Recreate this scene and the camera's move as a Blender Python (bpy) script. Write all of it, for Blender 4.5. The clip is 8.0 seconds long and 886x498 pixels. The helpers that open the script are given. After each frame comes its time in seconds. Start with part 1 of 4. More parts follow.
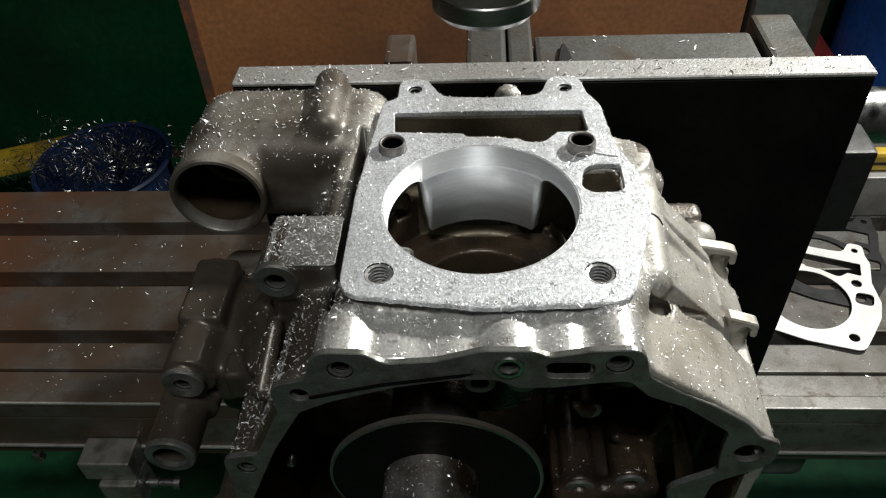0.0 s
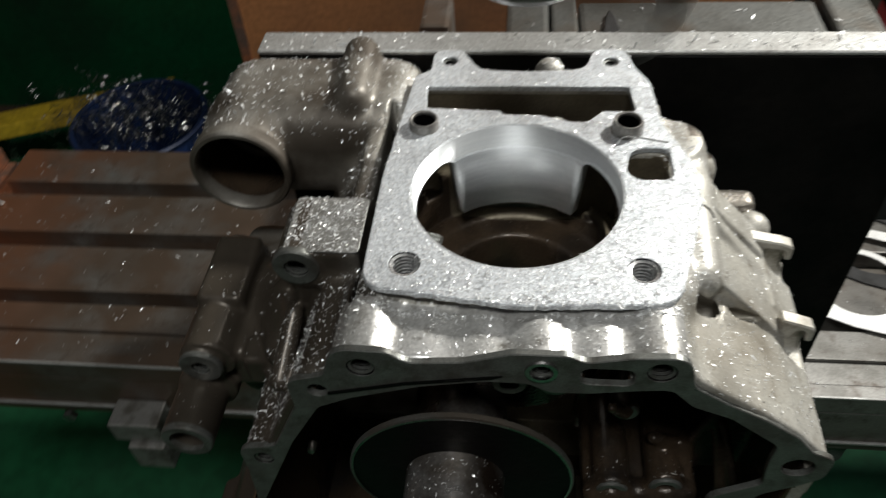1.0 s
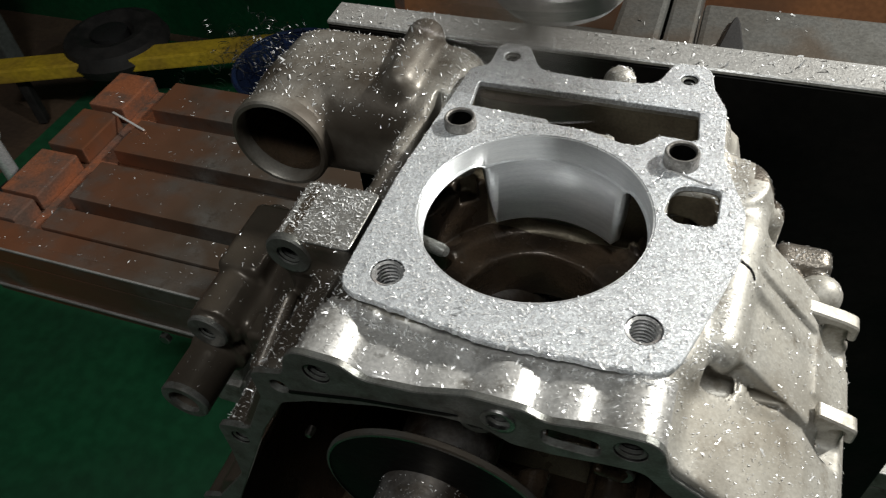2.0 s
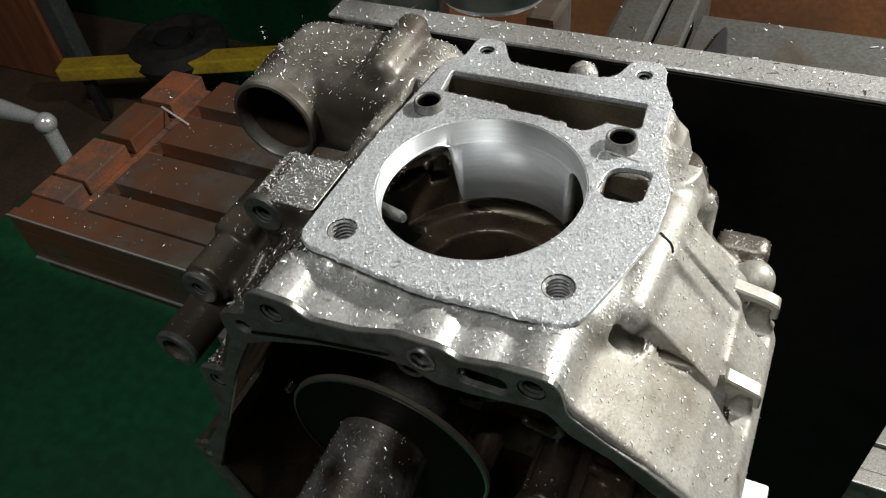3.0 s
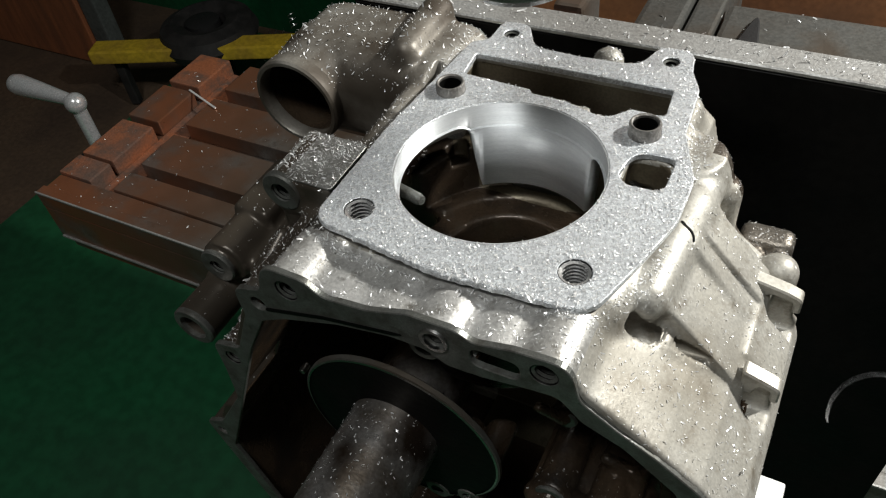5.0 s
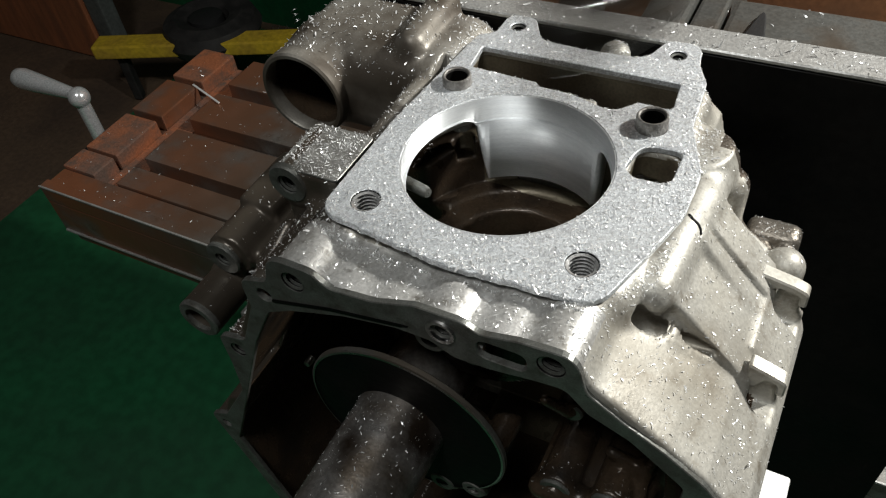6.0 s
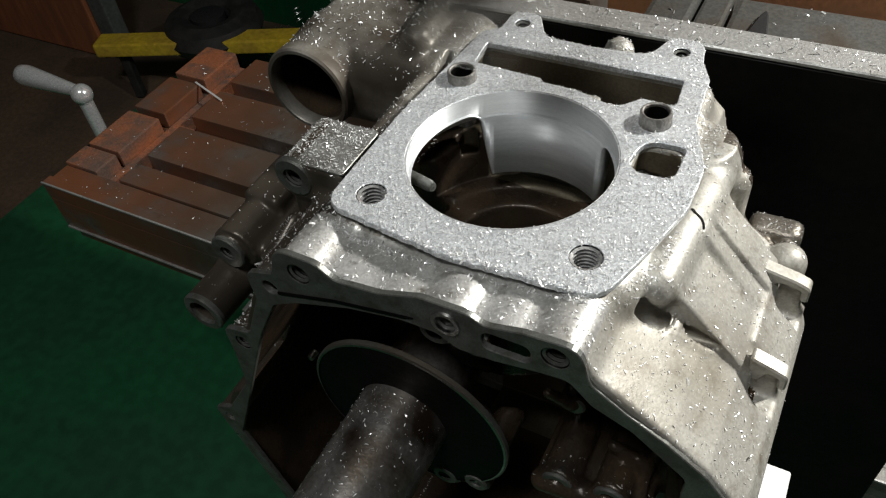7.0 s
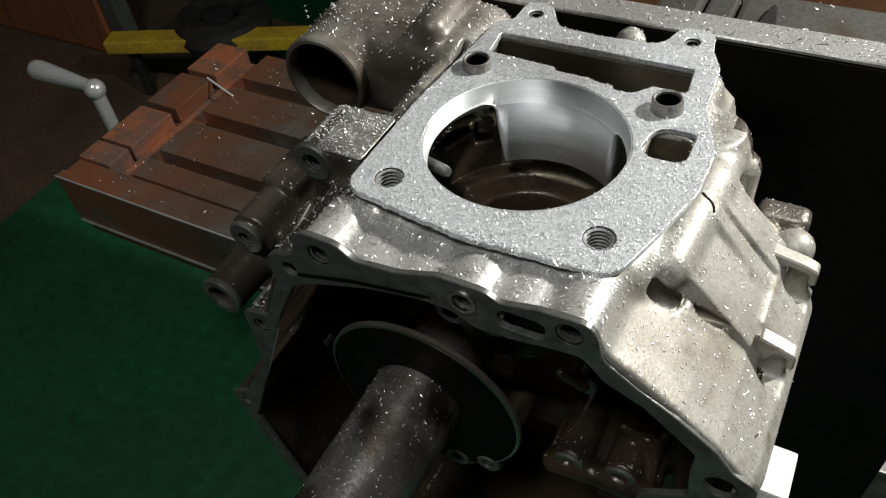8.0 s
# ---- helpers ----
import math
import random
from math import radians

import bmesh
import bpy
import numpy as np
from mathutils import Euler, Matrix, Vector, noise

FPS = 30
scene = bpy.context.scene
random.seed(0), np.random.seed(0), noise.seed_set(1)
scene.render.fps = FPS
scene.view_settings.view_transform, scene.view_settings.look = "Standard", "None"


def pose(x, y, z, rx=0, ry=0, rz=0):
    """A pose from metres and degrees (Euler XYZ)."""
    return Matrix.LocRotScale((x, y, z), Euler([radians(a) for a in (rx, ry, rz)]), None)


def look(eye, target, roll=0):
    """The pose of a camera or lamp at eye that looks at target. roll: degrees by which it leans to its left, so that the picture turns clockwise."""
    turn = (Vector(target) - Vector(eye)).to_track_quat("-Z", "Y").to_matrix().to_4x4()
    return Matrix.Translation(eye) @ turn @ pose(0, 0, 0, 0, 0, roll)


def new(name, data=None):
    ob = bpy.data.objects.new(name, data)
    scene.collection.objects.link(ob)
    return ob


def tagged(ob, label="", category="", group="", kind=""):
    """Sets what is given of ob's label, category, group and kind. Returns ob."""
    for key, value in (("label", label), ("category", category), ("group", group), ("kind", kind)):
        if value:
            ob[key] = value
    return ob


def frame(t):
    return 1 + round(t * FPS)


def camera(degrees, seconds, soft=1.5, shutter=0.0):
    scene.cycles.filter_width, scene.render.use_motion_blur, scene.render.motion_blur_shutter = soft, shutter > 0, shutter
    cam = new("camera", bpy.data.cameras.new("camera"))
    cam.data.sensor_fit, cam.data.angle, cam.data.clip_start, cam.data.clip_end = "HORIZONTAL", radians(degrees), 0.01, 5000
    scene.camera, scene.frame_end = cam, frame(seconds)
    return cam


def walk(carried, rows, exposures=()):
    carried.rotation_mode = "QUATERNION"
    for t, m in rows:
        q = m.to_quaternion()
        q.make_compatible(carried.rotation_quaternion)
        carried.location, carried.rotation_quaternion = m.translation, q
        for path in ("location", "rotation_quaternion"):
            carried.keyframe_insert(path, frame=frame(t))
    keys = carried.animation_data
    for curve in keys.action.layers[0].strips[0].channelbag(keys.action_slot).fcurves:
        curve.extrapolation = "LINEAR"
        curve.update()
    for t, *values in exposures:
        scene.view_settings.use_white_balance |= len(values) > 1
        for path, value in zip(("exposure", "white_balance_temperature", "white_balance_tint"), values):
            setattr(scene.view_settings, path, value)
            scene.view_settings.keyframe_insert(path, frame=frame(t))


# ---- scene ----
cam = camera(60.3, 8.0, soft=1.2, shutter=0.5)
PATH = [
    (0, (-0.001, -0.219, 1.177), (-0.112, 1.225, -0.203), -3.3),
    (0.5, (0.0, -0.217, 1.175), (-0.121, 1.223, -0.208), -3.5),
    (1, (-0.001, -0.2, 1.171), (-0.201, 1.166, -0.276), -4.5),
    (1.2, (0.004, -0.189, 1.169), (-0.283, 1.109, -0.326), -4.6),
    (2.3, (0.052, -0.168, 1.162), (-0.562, 1.051, -0.3), -7.3),
    (2.5, (0.061, -0.171, 1.164), (-0.577, 1.047, -0.289), -7.3),
    (3, (0.079, -0.184, 1.167), (-0.612, 1.03, -0.265), -7.4),
    (3.5, (0.087, -0.19, 1.167), (-0.647, 1.018, -0.249), -7.3),
    (4, (0.09, -0.192, 1.168), (-0.67, 1.007, -0.241), -7.6),
    (4.5, (0.086, -0.187, 1.165), (-0.668, 0.995, -0.261), -7.8),
    (5, (0.081, -0.184, 1.163), (-0.66, 0.99, -0.276), -7.6),
    (6.5, (0.08, -0.187, 1.162), (-0.664, 0.979, -0.283), -7.4),
    (7, (0.08, -0.189, 1.162), (-0.663, 0.979, -0.282), -7.2),
    (7.5, (0.079, -0.194, 1.162), (-0.675, 0.966, -0.282), -7.4),
    (8, (0.081, -0.198, 1.163), (-0.675, 0.962, -0.28), -7.4),
]
walk(cam, [(t, look(eye, target, roll)) for t, eye, target, roll in PATH])

# ---- light: one hard work lamp behind and to the side, a dim lit room round it ----
world = bpy.data.worlds.new("dim_room")
world.use_nodes = True
world.node_tree.nodes["Background"].inputs[0].default_value = (0.9, 0.95, 1.0, 1)
world.node_tree.nodes["Background"].inputs[1].default_value = 0.02
scene.world = world


def lamp(name, size, power, colour, m):
    data = bpy.data.lights.new(name, "AREA")
    data.shape, data.size, data.energy, data.color = "DISK", size, power, colour
    ob = new(name, data)
    ob.matrix_world = m
    return ob


lamp("work_lamp_light", 0.07, 10.5, (1.0, 0.99, 0.93), look((0.50, 0.40, 1.46), (0.0, 0.0, 1.0)))
lamp("ceiling_light", 0.4, 16.0, (0.97, 0.985, 0.96), look((0.05, -0.75, 2.6), (-0.2, 0.0, 0.7)))


# ---- materials ----
def material(name, colour, rough=0.5, metal=0.0, second=None, scale=60.0, mix=(0.4, 0.65), fine=900.0, fine_amount=0.15,
             bump=0.3, bump_dist=0.0006, rough_var=0.15, sparkle=0.0, oil=None, flakes=0.0, grime=None, dust=None, stain=None, stain_scale=14.0, stain_mix=(0.5, 0.62), stretch=(1, 1, 1)):
    m = bpy.data.materials.new(name)
    m.use_nodes = True
    nt = m.node_tree
    N, L = nt.nodes, nt.links
    b = N["Principled BSDF"]
    tc = N.new("ShaderNodeTexCoord")
    mp = N.new("ShaderNodeMapping")
    mp.inputs["Scale"].default_value = stretch
    L.new(tc.outputs["Object"], mp.inputs[0])

    def noise_tex(s, detail=4.0):
        n = N.new("ShaderNodeTexNoise")
        n.inputs["Scale"].default_value, n.inputs["Detail"].default_value = s, detail
        L.new(mp.outputs[0], n.inputs["Vector"])
        return n

    def ramp(src, lo, hi):
        r = N.new("ShaderNodeMapRange")
        r.inputs[1].default_value, r.inputs[2].default_value = lo, hi
        L.new(src, r.inputs[0])
        return r.outputs[0]

    def blend(fac, a, c, how="MIX"):
        x = N.new("ShaderNodeMix")
        x.data_type, x.blend_type = "RGBA", how
        if isinstance(fac, float):
            x.inputs[0].default_value = fac
        else:
            L.new(fac, x.inputs[0])
        for i, v in ((6, a), (7, c)):
            if isinstance(v, tuple):
                x.inputs[i].default_value = (*v, 1)
            else:
                L.new(v, x.inputs[i])
        return x.outputs[2]

    big, small = noise_tex(scale), noise_tex(fine, 2.0)
    col = blend(ramp(big.outputs[0], *mix), colour, second or tuple(c * 0.7 for c in colour))
    dark = blend(ramp(small.outputs[0], 0.35, 0.65), (1 - fine_amount,) * 3, (1 + fine_amount,) * 3)
    col = blend(1.0, col, dark, "MULTIPLY")
    if stain:
        s = noise_tex(stain_scale, 6.0)
        col = blend(ramp(s.outputs[0], *stain_mix), col, stain)
    if grime:
        colour2, gs, g0, g1 = grime
        g = noise_tex(gs, 8.0)
        g.inputs["Roughness"].default_value = 0.7
        col = blend(ramp(g.outputs[0], g0, g1), col, colour2)
    if dust:
        # layers of loose dust or dried oil that thin out from x1 to x0, with a ragged edge
        pos = N.new("ShaderNodeSeparateXYZ")
        L.new(tc.outputs["Object"], pos.inputs[0])
        for colour3, x0, x1 in dust:
            heap = N.new("ShaderNodeMath")
            heap.operation = "MULTIPLY"
            L.new(ramp(pos.outputs[0], x0, x1), heap.inputs[0])
            L.new(ramp(noise_tex(17, 7.0).outputs[0], 0.3, 0.56), heap.inputs[1])
            col = blend(heap.outputs[0], col, colour3)
    if flakes:
        fv = N.new("ShaderNodeTexVoronoi")
        fv.inputs["Scale"].default_value = flakes
        L.new(mp.outputs[0], fv.inputs["Vector"])
        fs = N.new("ShaderNodeSeparateColor")
        L.new(fv.outputs["Color"], fs.inputs[0])
        col = blend(1.0, col, blend(fs.outputs[1], (0.66, 0.66, 0.67), (1.14, 1.14, 1.14)), "MULTIPLY")
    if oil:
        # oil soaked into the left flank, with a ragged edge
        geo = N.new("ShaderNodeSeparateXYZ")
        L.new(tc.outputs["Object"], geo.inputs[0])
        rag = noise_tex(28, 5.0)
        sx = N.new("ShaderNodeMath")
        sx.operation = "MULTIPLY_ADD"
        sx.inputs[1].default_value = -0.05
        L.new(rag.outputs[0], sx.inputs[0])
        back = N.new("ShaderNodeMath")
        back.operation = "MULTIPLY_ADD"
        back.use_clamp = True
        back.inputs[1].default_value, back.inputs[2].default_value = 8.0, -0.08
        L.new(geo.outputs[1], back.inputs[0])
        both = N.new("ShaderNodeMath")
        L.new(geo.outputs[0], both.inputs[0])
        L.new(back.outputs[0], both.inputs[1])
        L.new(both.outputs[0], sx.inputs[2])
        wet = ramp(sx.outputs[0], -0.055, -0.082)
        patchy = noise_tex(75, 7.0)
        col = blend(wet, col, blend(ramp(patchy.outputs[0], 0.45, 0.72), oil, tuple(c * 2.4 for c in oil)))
        # a thinner oily film over the duct behind it, darkened for its shade too
        film = N.new("ShaderNodeMath")
        film.operation = "MULTIPLY"
        patch = noise_tex(40, 6.0)
        L.new(ramp(patch.outputs[0], 0.1, 0.62), film.inputs[0])
        L.new(ramp(geo.outputs[0], -0.044, -0.060), film.inputs[1])
        col = blend(film.outputs[0], col, tuple(c * 3.4 for c in oil))
    L.new(col, b.inputs["Base Color"])
    b.inputs["Metallic"].default_value = metal
    rr = N.new("ShaderNodeMapRange")
    rr.inputs[3].default_value, rr.inputs[4].default_value = max(rough - rough_var, 0.05), min(rough + rough_var, 1)
    L.new(big.outputs[0], rr.inputs[0])
    rr.inputs[1].default_value, rr.inputs[2].default_value = 0.3, 0.7
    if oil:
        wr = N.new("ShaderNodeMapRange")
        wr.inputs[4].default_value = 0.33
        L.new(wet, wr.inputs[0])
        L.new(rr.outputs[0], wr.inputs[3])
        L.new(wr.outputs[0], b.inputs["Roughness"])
    else:
        L.new(rr.outputs[0], b.inputs["Roughness"])
    bp = N.new("ShaderNodeBump")
    bp.inputs["Strength"].default_value, bp.inputs["Distance"].default_value = bump, bump_dist
    height = small.outputs[0]
    if sparkle:
        v = N.new("ShaderNodeTexVoronoi")
        v.inputs["Scale"].default_value = sparkle
        L.new(mp.outputs[0], v.inputs["Vector"])
        add = N.new("ShaderNodeMath")
        add.operation = "ADD"
        sep = N.new("ShaderNodeSeparateColor")
        L.new(v.outputs["Color"], sep.inputs[0])
        L.new(sep.outputs[0], add.inputs[0])
        L.new(small.outputs[0], add.inputs[1])
        height = add.outputs[0]
    L.new(height, bp.inputs["Height"])
    L.new(bp.outputs[0], b.inputs["Normal"])
    return m


M_DECK = material("milled_aluminium", (0.75, 0.775, 0.80), 0.42, 0.5, (0.61, 0.635, 0.66), 70, sparkle=900, flakes=1500, fine=2600, fine_amount=0.14, bump=0.6, bump_dist=0.0003,
                  stain=(0.44, 0.46, 0.485), stain_scale=120, stain_mix=(0.58, 0.75))
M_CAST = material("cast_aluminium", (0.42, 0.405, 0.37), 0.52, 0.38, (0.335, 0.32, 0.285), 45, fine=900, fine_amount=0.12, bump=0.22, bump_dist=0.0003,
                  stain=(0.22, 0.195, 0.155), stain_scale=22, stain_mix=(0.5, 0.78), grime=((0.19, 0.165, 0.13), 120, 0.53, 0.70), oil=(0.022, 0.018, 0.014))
M_FLUTE = material("lit_front_casting", (0.62, 0.61, 0.595), 0.36, 0.55, (0.46, 0.45, 0.43), 45, fine=900, fine_amount=0.14, bump=0.22, bump_dist=0.0003,
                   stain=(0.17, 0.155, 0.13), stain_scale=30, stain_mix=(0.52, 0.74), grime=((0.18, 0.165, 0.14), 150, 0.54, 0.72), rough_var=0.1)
M_INNER = material("oily_shaded_casting", (0.062, 0.042, 0.027), 0.28, 0.3, (0.014, 0.011, 0.009), 40, fine=900, bump=0.3, grime=((0.06, 0.048, 0.036), 90, 0.55, 0.72))
M_THREAD = material("cut_thread", (0.62, 0.62, 0.62), 0.3, 0.7, (0.45, 0.445, 0.44), 200, fine=900, bump=0.1)
M_TUNNEL = material("dark_brown_casting", (0.17, 0.145, 0.10), 0.42, 0.4, (0.10, 0.08, 0.055), 40, fine=900, bump=0.2)
M_CHROME = material("polished_chrome", (0.82, 0.82, 0.83), 0.2, 0.65, (0.74, 0.76, 0.77), 40, fine=500, bump=0.03)
M_DIRTY = material("oily_cast_aluminium", (0.20, 0.18, 0.155), 0.45, 0.7, (0.11, 0.09, 0.07), 50, fine=1100, bump=0.4,
                   stain=(0.05, 0.035, 0.025), stain_scale=25)
M_FLANGE = material("machined_flange", (0.17, 0.175, 0.165), 0.42, 0.6, (0.11, 0.11, 0.10), 90, fine=1800, bump=0.15, grime=((0.085, 0.08, 0.07), 140, 0.5, 0.66))
M_BORE = material("bored_aluminium", (0.80, 0.82, 0.835), 0.44, 0.7, (0.72, 0.74, 0.76), 60, fine=700, fine_amount=0.06, rough_var=0.04, bump=0.02, stretch=(1, 1, 9))
# turned grooves run round the bore and draw the glints out along its axis
round_bore = M_BORE.node_tree.nodes.new("ShaderNodeTangent")
round_bore.direction_type, round_bore.axis = "RADIAL", "Z"
bore_shader = M_BORE.node_tree.nodes["Principled BSDF"]
M_BORE.node_tree.links.new(round_bore.outputs[0], bore_shader.inputs["Tangent"])
bore_shader.inputs["Anisotropic"].default_value, bore_shader.inputs["Anisotropic Rotation"].default_value = 0.75, 0.25
M_STEEL = material("bright_steel", (0.5, 0.5, 0.5), 0.3, 1.0, (0.38, 0.37, 0.36), 80, fine=900, bump=0.1)
M_DOWEL = material("dull_dowel_steel", (0.30, 0.29, 0.275), 0.5, 0.7, (0.16, 0.15, 0.14), 150, fine=900, bump=0.4, grime=((0.5, 0.5, 0.5), 420, 0.6, 0.68))
M_DARKSTEEL = material("blackened_steel", (0.03, 0.03, 0.031), 0.6, 0.5, (0.02, 0.02, 0.02), 60, fine=900, bump=0.2)
M_SHAFT = material("oily_steel_bar", (0.36, 0.345, 0.335), 0.32, 0.8, (0.12, 0.10, 0.08), 55, fine=700, bump=0.15, stain=(0.05, 0.035, 0.025), stain_scale=30)
M_PLATE = material("ground_steel_plate", (0.40, 0.40, 0.39), 0.5, 0.5, (0.27, 0.262, 0.25), 40, fine=900, bump=0.35, sparkle=500)
M_PAD = material("dull_machined_pad", (0.30, 0.295, 0.28), 0.45, 0.6, (0.2, 0.195, 0.18), 60, fine=900, bump=0.3, stain=(0.1, 0.09, 0.075), stain_scale=60, stain_mix=(0.5, 0.7))
M_TABLE = material("worn_cast_iron", (0.20, 0.195, 0.185), 0.42, 0.5, (0.13, 0.125, 0.115), 24, fine=700, bump=0.12, bump_dist=0.0006,
                   stain=(0.10, 0.085, 0.07), stain_scale=13, stain_mix=(0.46, 0.75), grime=((0.06, 0.045, 0.036), 60, 0.52, 0.7), dust=(((0.115, 0.082, 0.06), 0.22, -0.06), ((0.27, 0.105, 0.052), -0.40, -0.60)))
M_RUST = material("rust_dusted_iron", (0.30, 0.105, 0.048), 0.6, 0.15, (0.12, 0.075, 0.058), 18, fine=400, bump=0.4, bump_dist=0.001, grime=((0.10, 0.07, 0.055), 45, 0.48, 0.68))
M_VISE = material("vise_iron", (0.115, 0.115, 0.107), 0.5, 0.55, (0.085, 0.085, 0.08), 35, fine=500, bump=0.35, stain=(0.09, 0.075, 0.06), stain_scale=20)
M_GREEN = material("green_paint", (0.006, 0.084, 0.032), 0.45, 0.0, (0.006, 0.038, 0.016), 4, fine=60, bump=0.1)
M_GREENFLOOR = material("green_floor_paint", (0.014, 0.11, 0.045), 0.5, 0.0, (0.011, 0.08, 0.034), 3, fine=40, bump=0.2)
M_FLOOR = material("brown_concrete", (0.10, 0.066, 0.043), 0.7, 0.0, (0.06, 0.038, 0.025), 5, fine=80, bump=0.3)
M_BOARD = material("rusty_brown_panel", (0.40, 0.17, 0.07), 0.6, 0.0, (0.28, 0.12, 0.055), 5, fine=120, bump=0.15, stain=(0.2, 0.1, 0.055), stain_scale=3)
M_DOORWOOD = material("dark_red_wood", (0.30, 0.105, 0.045), 0.55, 0.0, (0.19, 0.07, 0.032), 6, fine=120, bump=0.15, stretch=(6, 6, 1))
M_WALL = material("dull_wall_paint", (0.2, 0.19, 0.17), 0.8, 0.0, (0.15, 0.14, 0.13), 3, fine=60)
M_YELLOW = material("yellow_paint", (0.55, 0.38, 0.03), 0.5, 0.0, (0.4, 0.26, 0.03), 12, fine=90)
M_RUBBER = material("black_rubber", (0.012, 0.011, 0.011), 0.7, 0.0, (0.018, 0.016, 0.015), 30, fine=200)
M_BASIN = material("dull_blue_plastic", (0.012, 0.03, 0.10), 0.5, 0.0, (0.01, 0.02, 0.06), 8, fine=90)
M_BLUE = material("blue_paint", (0.02, 0.09, 0.35), 0.45, 0.0, (0.015, 0.06, 0.24), 8, fine=90)
M_RED = material("red_paint", (0.4, 0.04, 0.04), 0.5, 0.0, (0.25, 0.03, 0.03), 8, fine=90)
M_GASKET = material("white_gasket_card", (0.86, 0.86, 0.85), 0.6, 0.0, (0.7, 0.7, 0.69), 30, fine=900, bump=0.05)
M_CHIP = material("bright_swarf", (0.9, 0.9, 0.9), 0.3, 0.45, (0.8, 0.8, 0.8), 300, fine=900, bump=0.0)
M_GREYPAINT = material("grey_green_paint", (0.09, 0.10, 0.095), 0.55, 0.0, (0.06, 0.065, 0.062), 12, fine=120)
M_BLACK = material("black_oxide_and_hole_shade", (0.008, 0.008, 0.008), 0.62, 0.9, (0.013, 0.012, 0.011), 30, fine=300)


# ---- mesh helpers ----
def part(name, bm, mat, parent=None, label="", smooth=False):
    me = bpy.data.meshes.new(name)
    bmesh.ops.recalc_face_normals(bm, faces=bm.faces)
    bm.to_mesh(me)
    bm.free()
    me.materials.append(mat)
    if smooth:
        me.shade_smooth()
        me.set_sharp_from_angle(angle=radians(38))
    ob = new(name, me)
    ob.parent = parent
    return tagged(ob, label)


def thing(name, label, category, group="", kind=""):
    return tagged(new(name), label, category, group, kind)


def box(lo, hi, bevel=0.001, segments=2):
    bm = bmesh.new()
    c = [(a + b) / 2 for a, b in zip(lo, hi)]
    s = [abs(b - a) for a, b in zip(lo, hi)]
    bmesh.ops.create_cube(bm, size=1.0, matrix=Matrix.Translation(c) @ Matrix.Diagonal((*s, 1)))
    if bevel:
        bmesh.ops.bevel(bm, geom=list(bm.edges), offset=min(bevel, min(s) * 0.45), segments=segments, profile=0.6, affect="EDGES")
    return bm


def join(*bms):
    out = bmesh.new()
    for b in bms:
        me = bpy.data.meshes.new("joined")
        b.to_mesh(me)
        b.free()
        out.from_mesh(me)
        bpy.data.meshes.remove(me)
    return out


def lathe(profile, segments=48, m=Matrix()):
    """Turn a closed or open profile of (radius, height) round the local z axis."""
    bm = bmesh.new()
    rings = []
    for r, h in profile:
        rings.append([bm.verts.new(m @ Vector((r * math.cos(2 * math.pi * i / segments), r * math.sin(2 * math.pi * i / segments), h))) for i in range(segments)])
    for a, b in zip(rings, rings[1:]):
        for i in range(segments):
            j = (i + 1) % segments
            bm.faces.new((a[i], a[j], b[j], b[i]))
    bmesh.ops.remove_doubles(bm, verts=bm.verts, dist=1e-6)
    return bm


def fillet(corners, steps=6):
    """A closed outline from corners (x, y, radius), each rounded."""
    out, n = [], len(corners)
    for i, (x, y, r) in enumerate(corners):
        p, a, b = Vector((x, y)), Vector(corners[i - 1][:2]), Vector(corners[(i + 1) % n][:2])
        u, v = (a - p), (b - p)
        lu, lv = u.length, v.length
        u, v = u / lu, v / lv
        half = math.acos(max(-1, min(1, u.dot(v)))) / 2
        if r <= 0 or half > 1.55:
            out.append(tuple(p))
            continue
        d = min(r / math.tan(half), lu * 0.48, lv * 0.48)
        for k in range(steps + 1):
            s = k / steps
            q = (p + u * d) * (1 - s) ** 2 + p * 2 * s * (1 - s) + (p + v * d) * s * s
            out.append(tuple(q))
    return out


def circle(x, y, r, n=40):
    return [(x + r * math.cos(2 * math.pi * i / n), y + r * math.sin(2 * math.pi * i / n)) for i in range(n)]


def slab(outline, holes, lo, hi, axis="z", unit=0.001, bevel=0.0):
    """A flat plate with holes: loops of (a, b), from lo to hi along the axis (millimetres by default, z from the deck)."""
    def at(a, b, h):
        return Vector((a, b, h) if axis == "z" else (a, h, b)) * unit + Vector((0, 0, 1 if unit == 0.001 else 0))
    bm = bmesh.new()
    edges, loops = [], []
    for loop in (outline, *holes):
        vs = [bm.verts.new(at(a, b, hi)) for a, b in loop]
        loops.append(vs)
        edges += [bm.edges.new((vs[i], vs[(i + 1) % len(vs)])) for i in range(len(vs))]
    bmesh.ops.triangle_fill(bm, use_beauty=True, use_dissolve=False, edges=edges)
    low = {}
    for vs, loop in zip(loops, (outline, *holes)):
        for v, (a, b) in zip(vs, loop):
            low[v] = bm.verts.new(at(a, b, lo))
    for f in list(bm.faces):
        bm.faces.new([low[v] for v in reversed(f.verts)])
    for vs in loops:
        for i in range(len(vs)):
            j = (i + 1) % len(vs)
            bm.faces.new((vs[i], vs[j], low[vs[j]], low[vs[i]]))
    bmesh.ops.recalc_face_normals(bm, faces=bm.faces)
    if bevel:
        top = [e for e in bm.edges if e.is_boundary is False and len(e.link_faces) == 2 and e.calc_face_angle(0) > 1.2]
        bmesh.ops.bevel(bm, geom=top, offset=bevel, segments=1, affect="EDGES")
    return bm


def mm(x, y, z):
    return Vector((x, y, z)) * 0.001 + Vector((0, 0, 1))


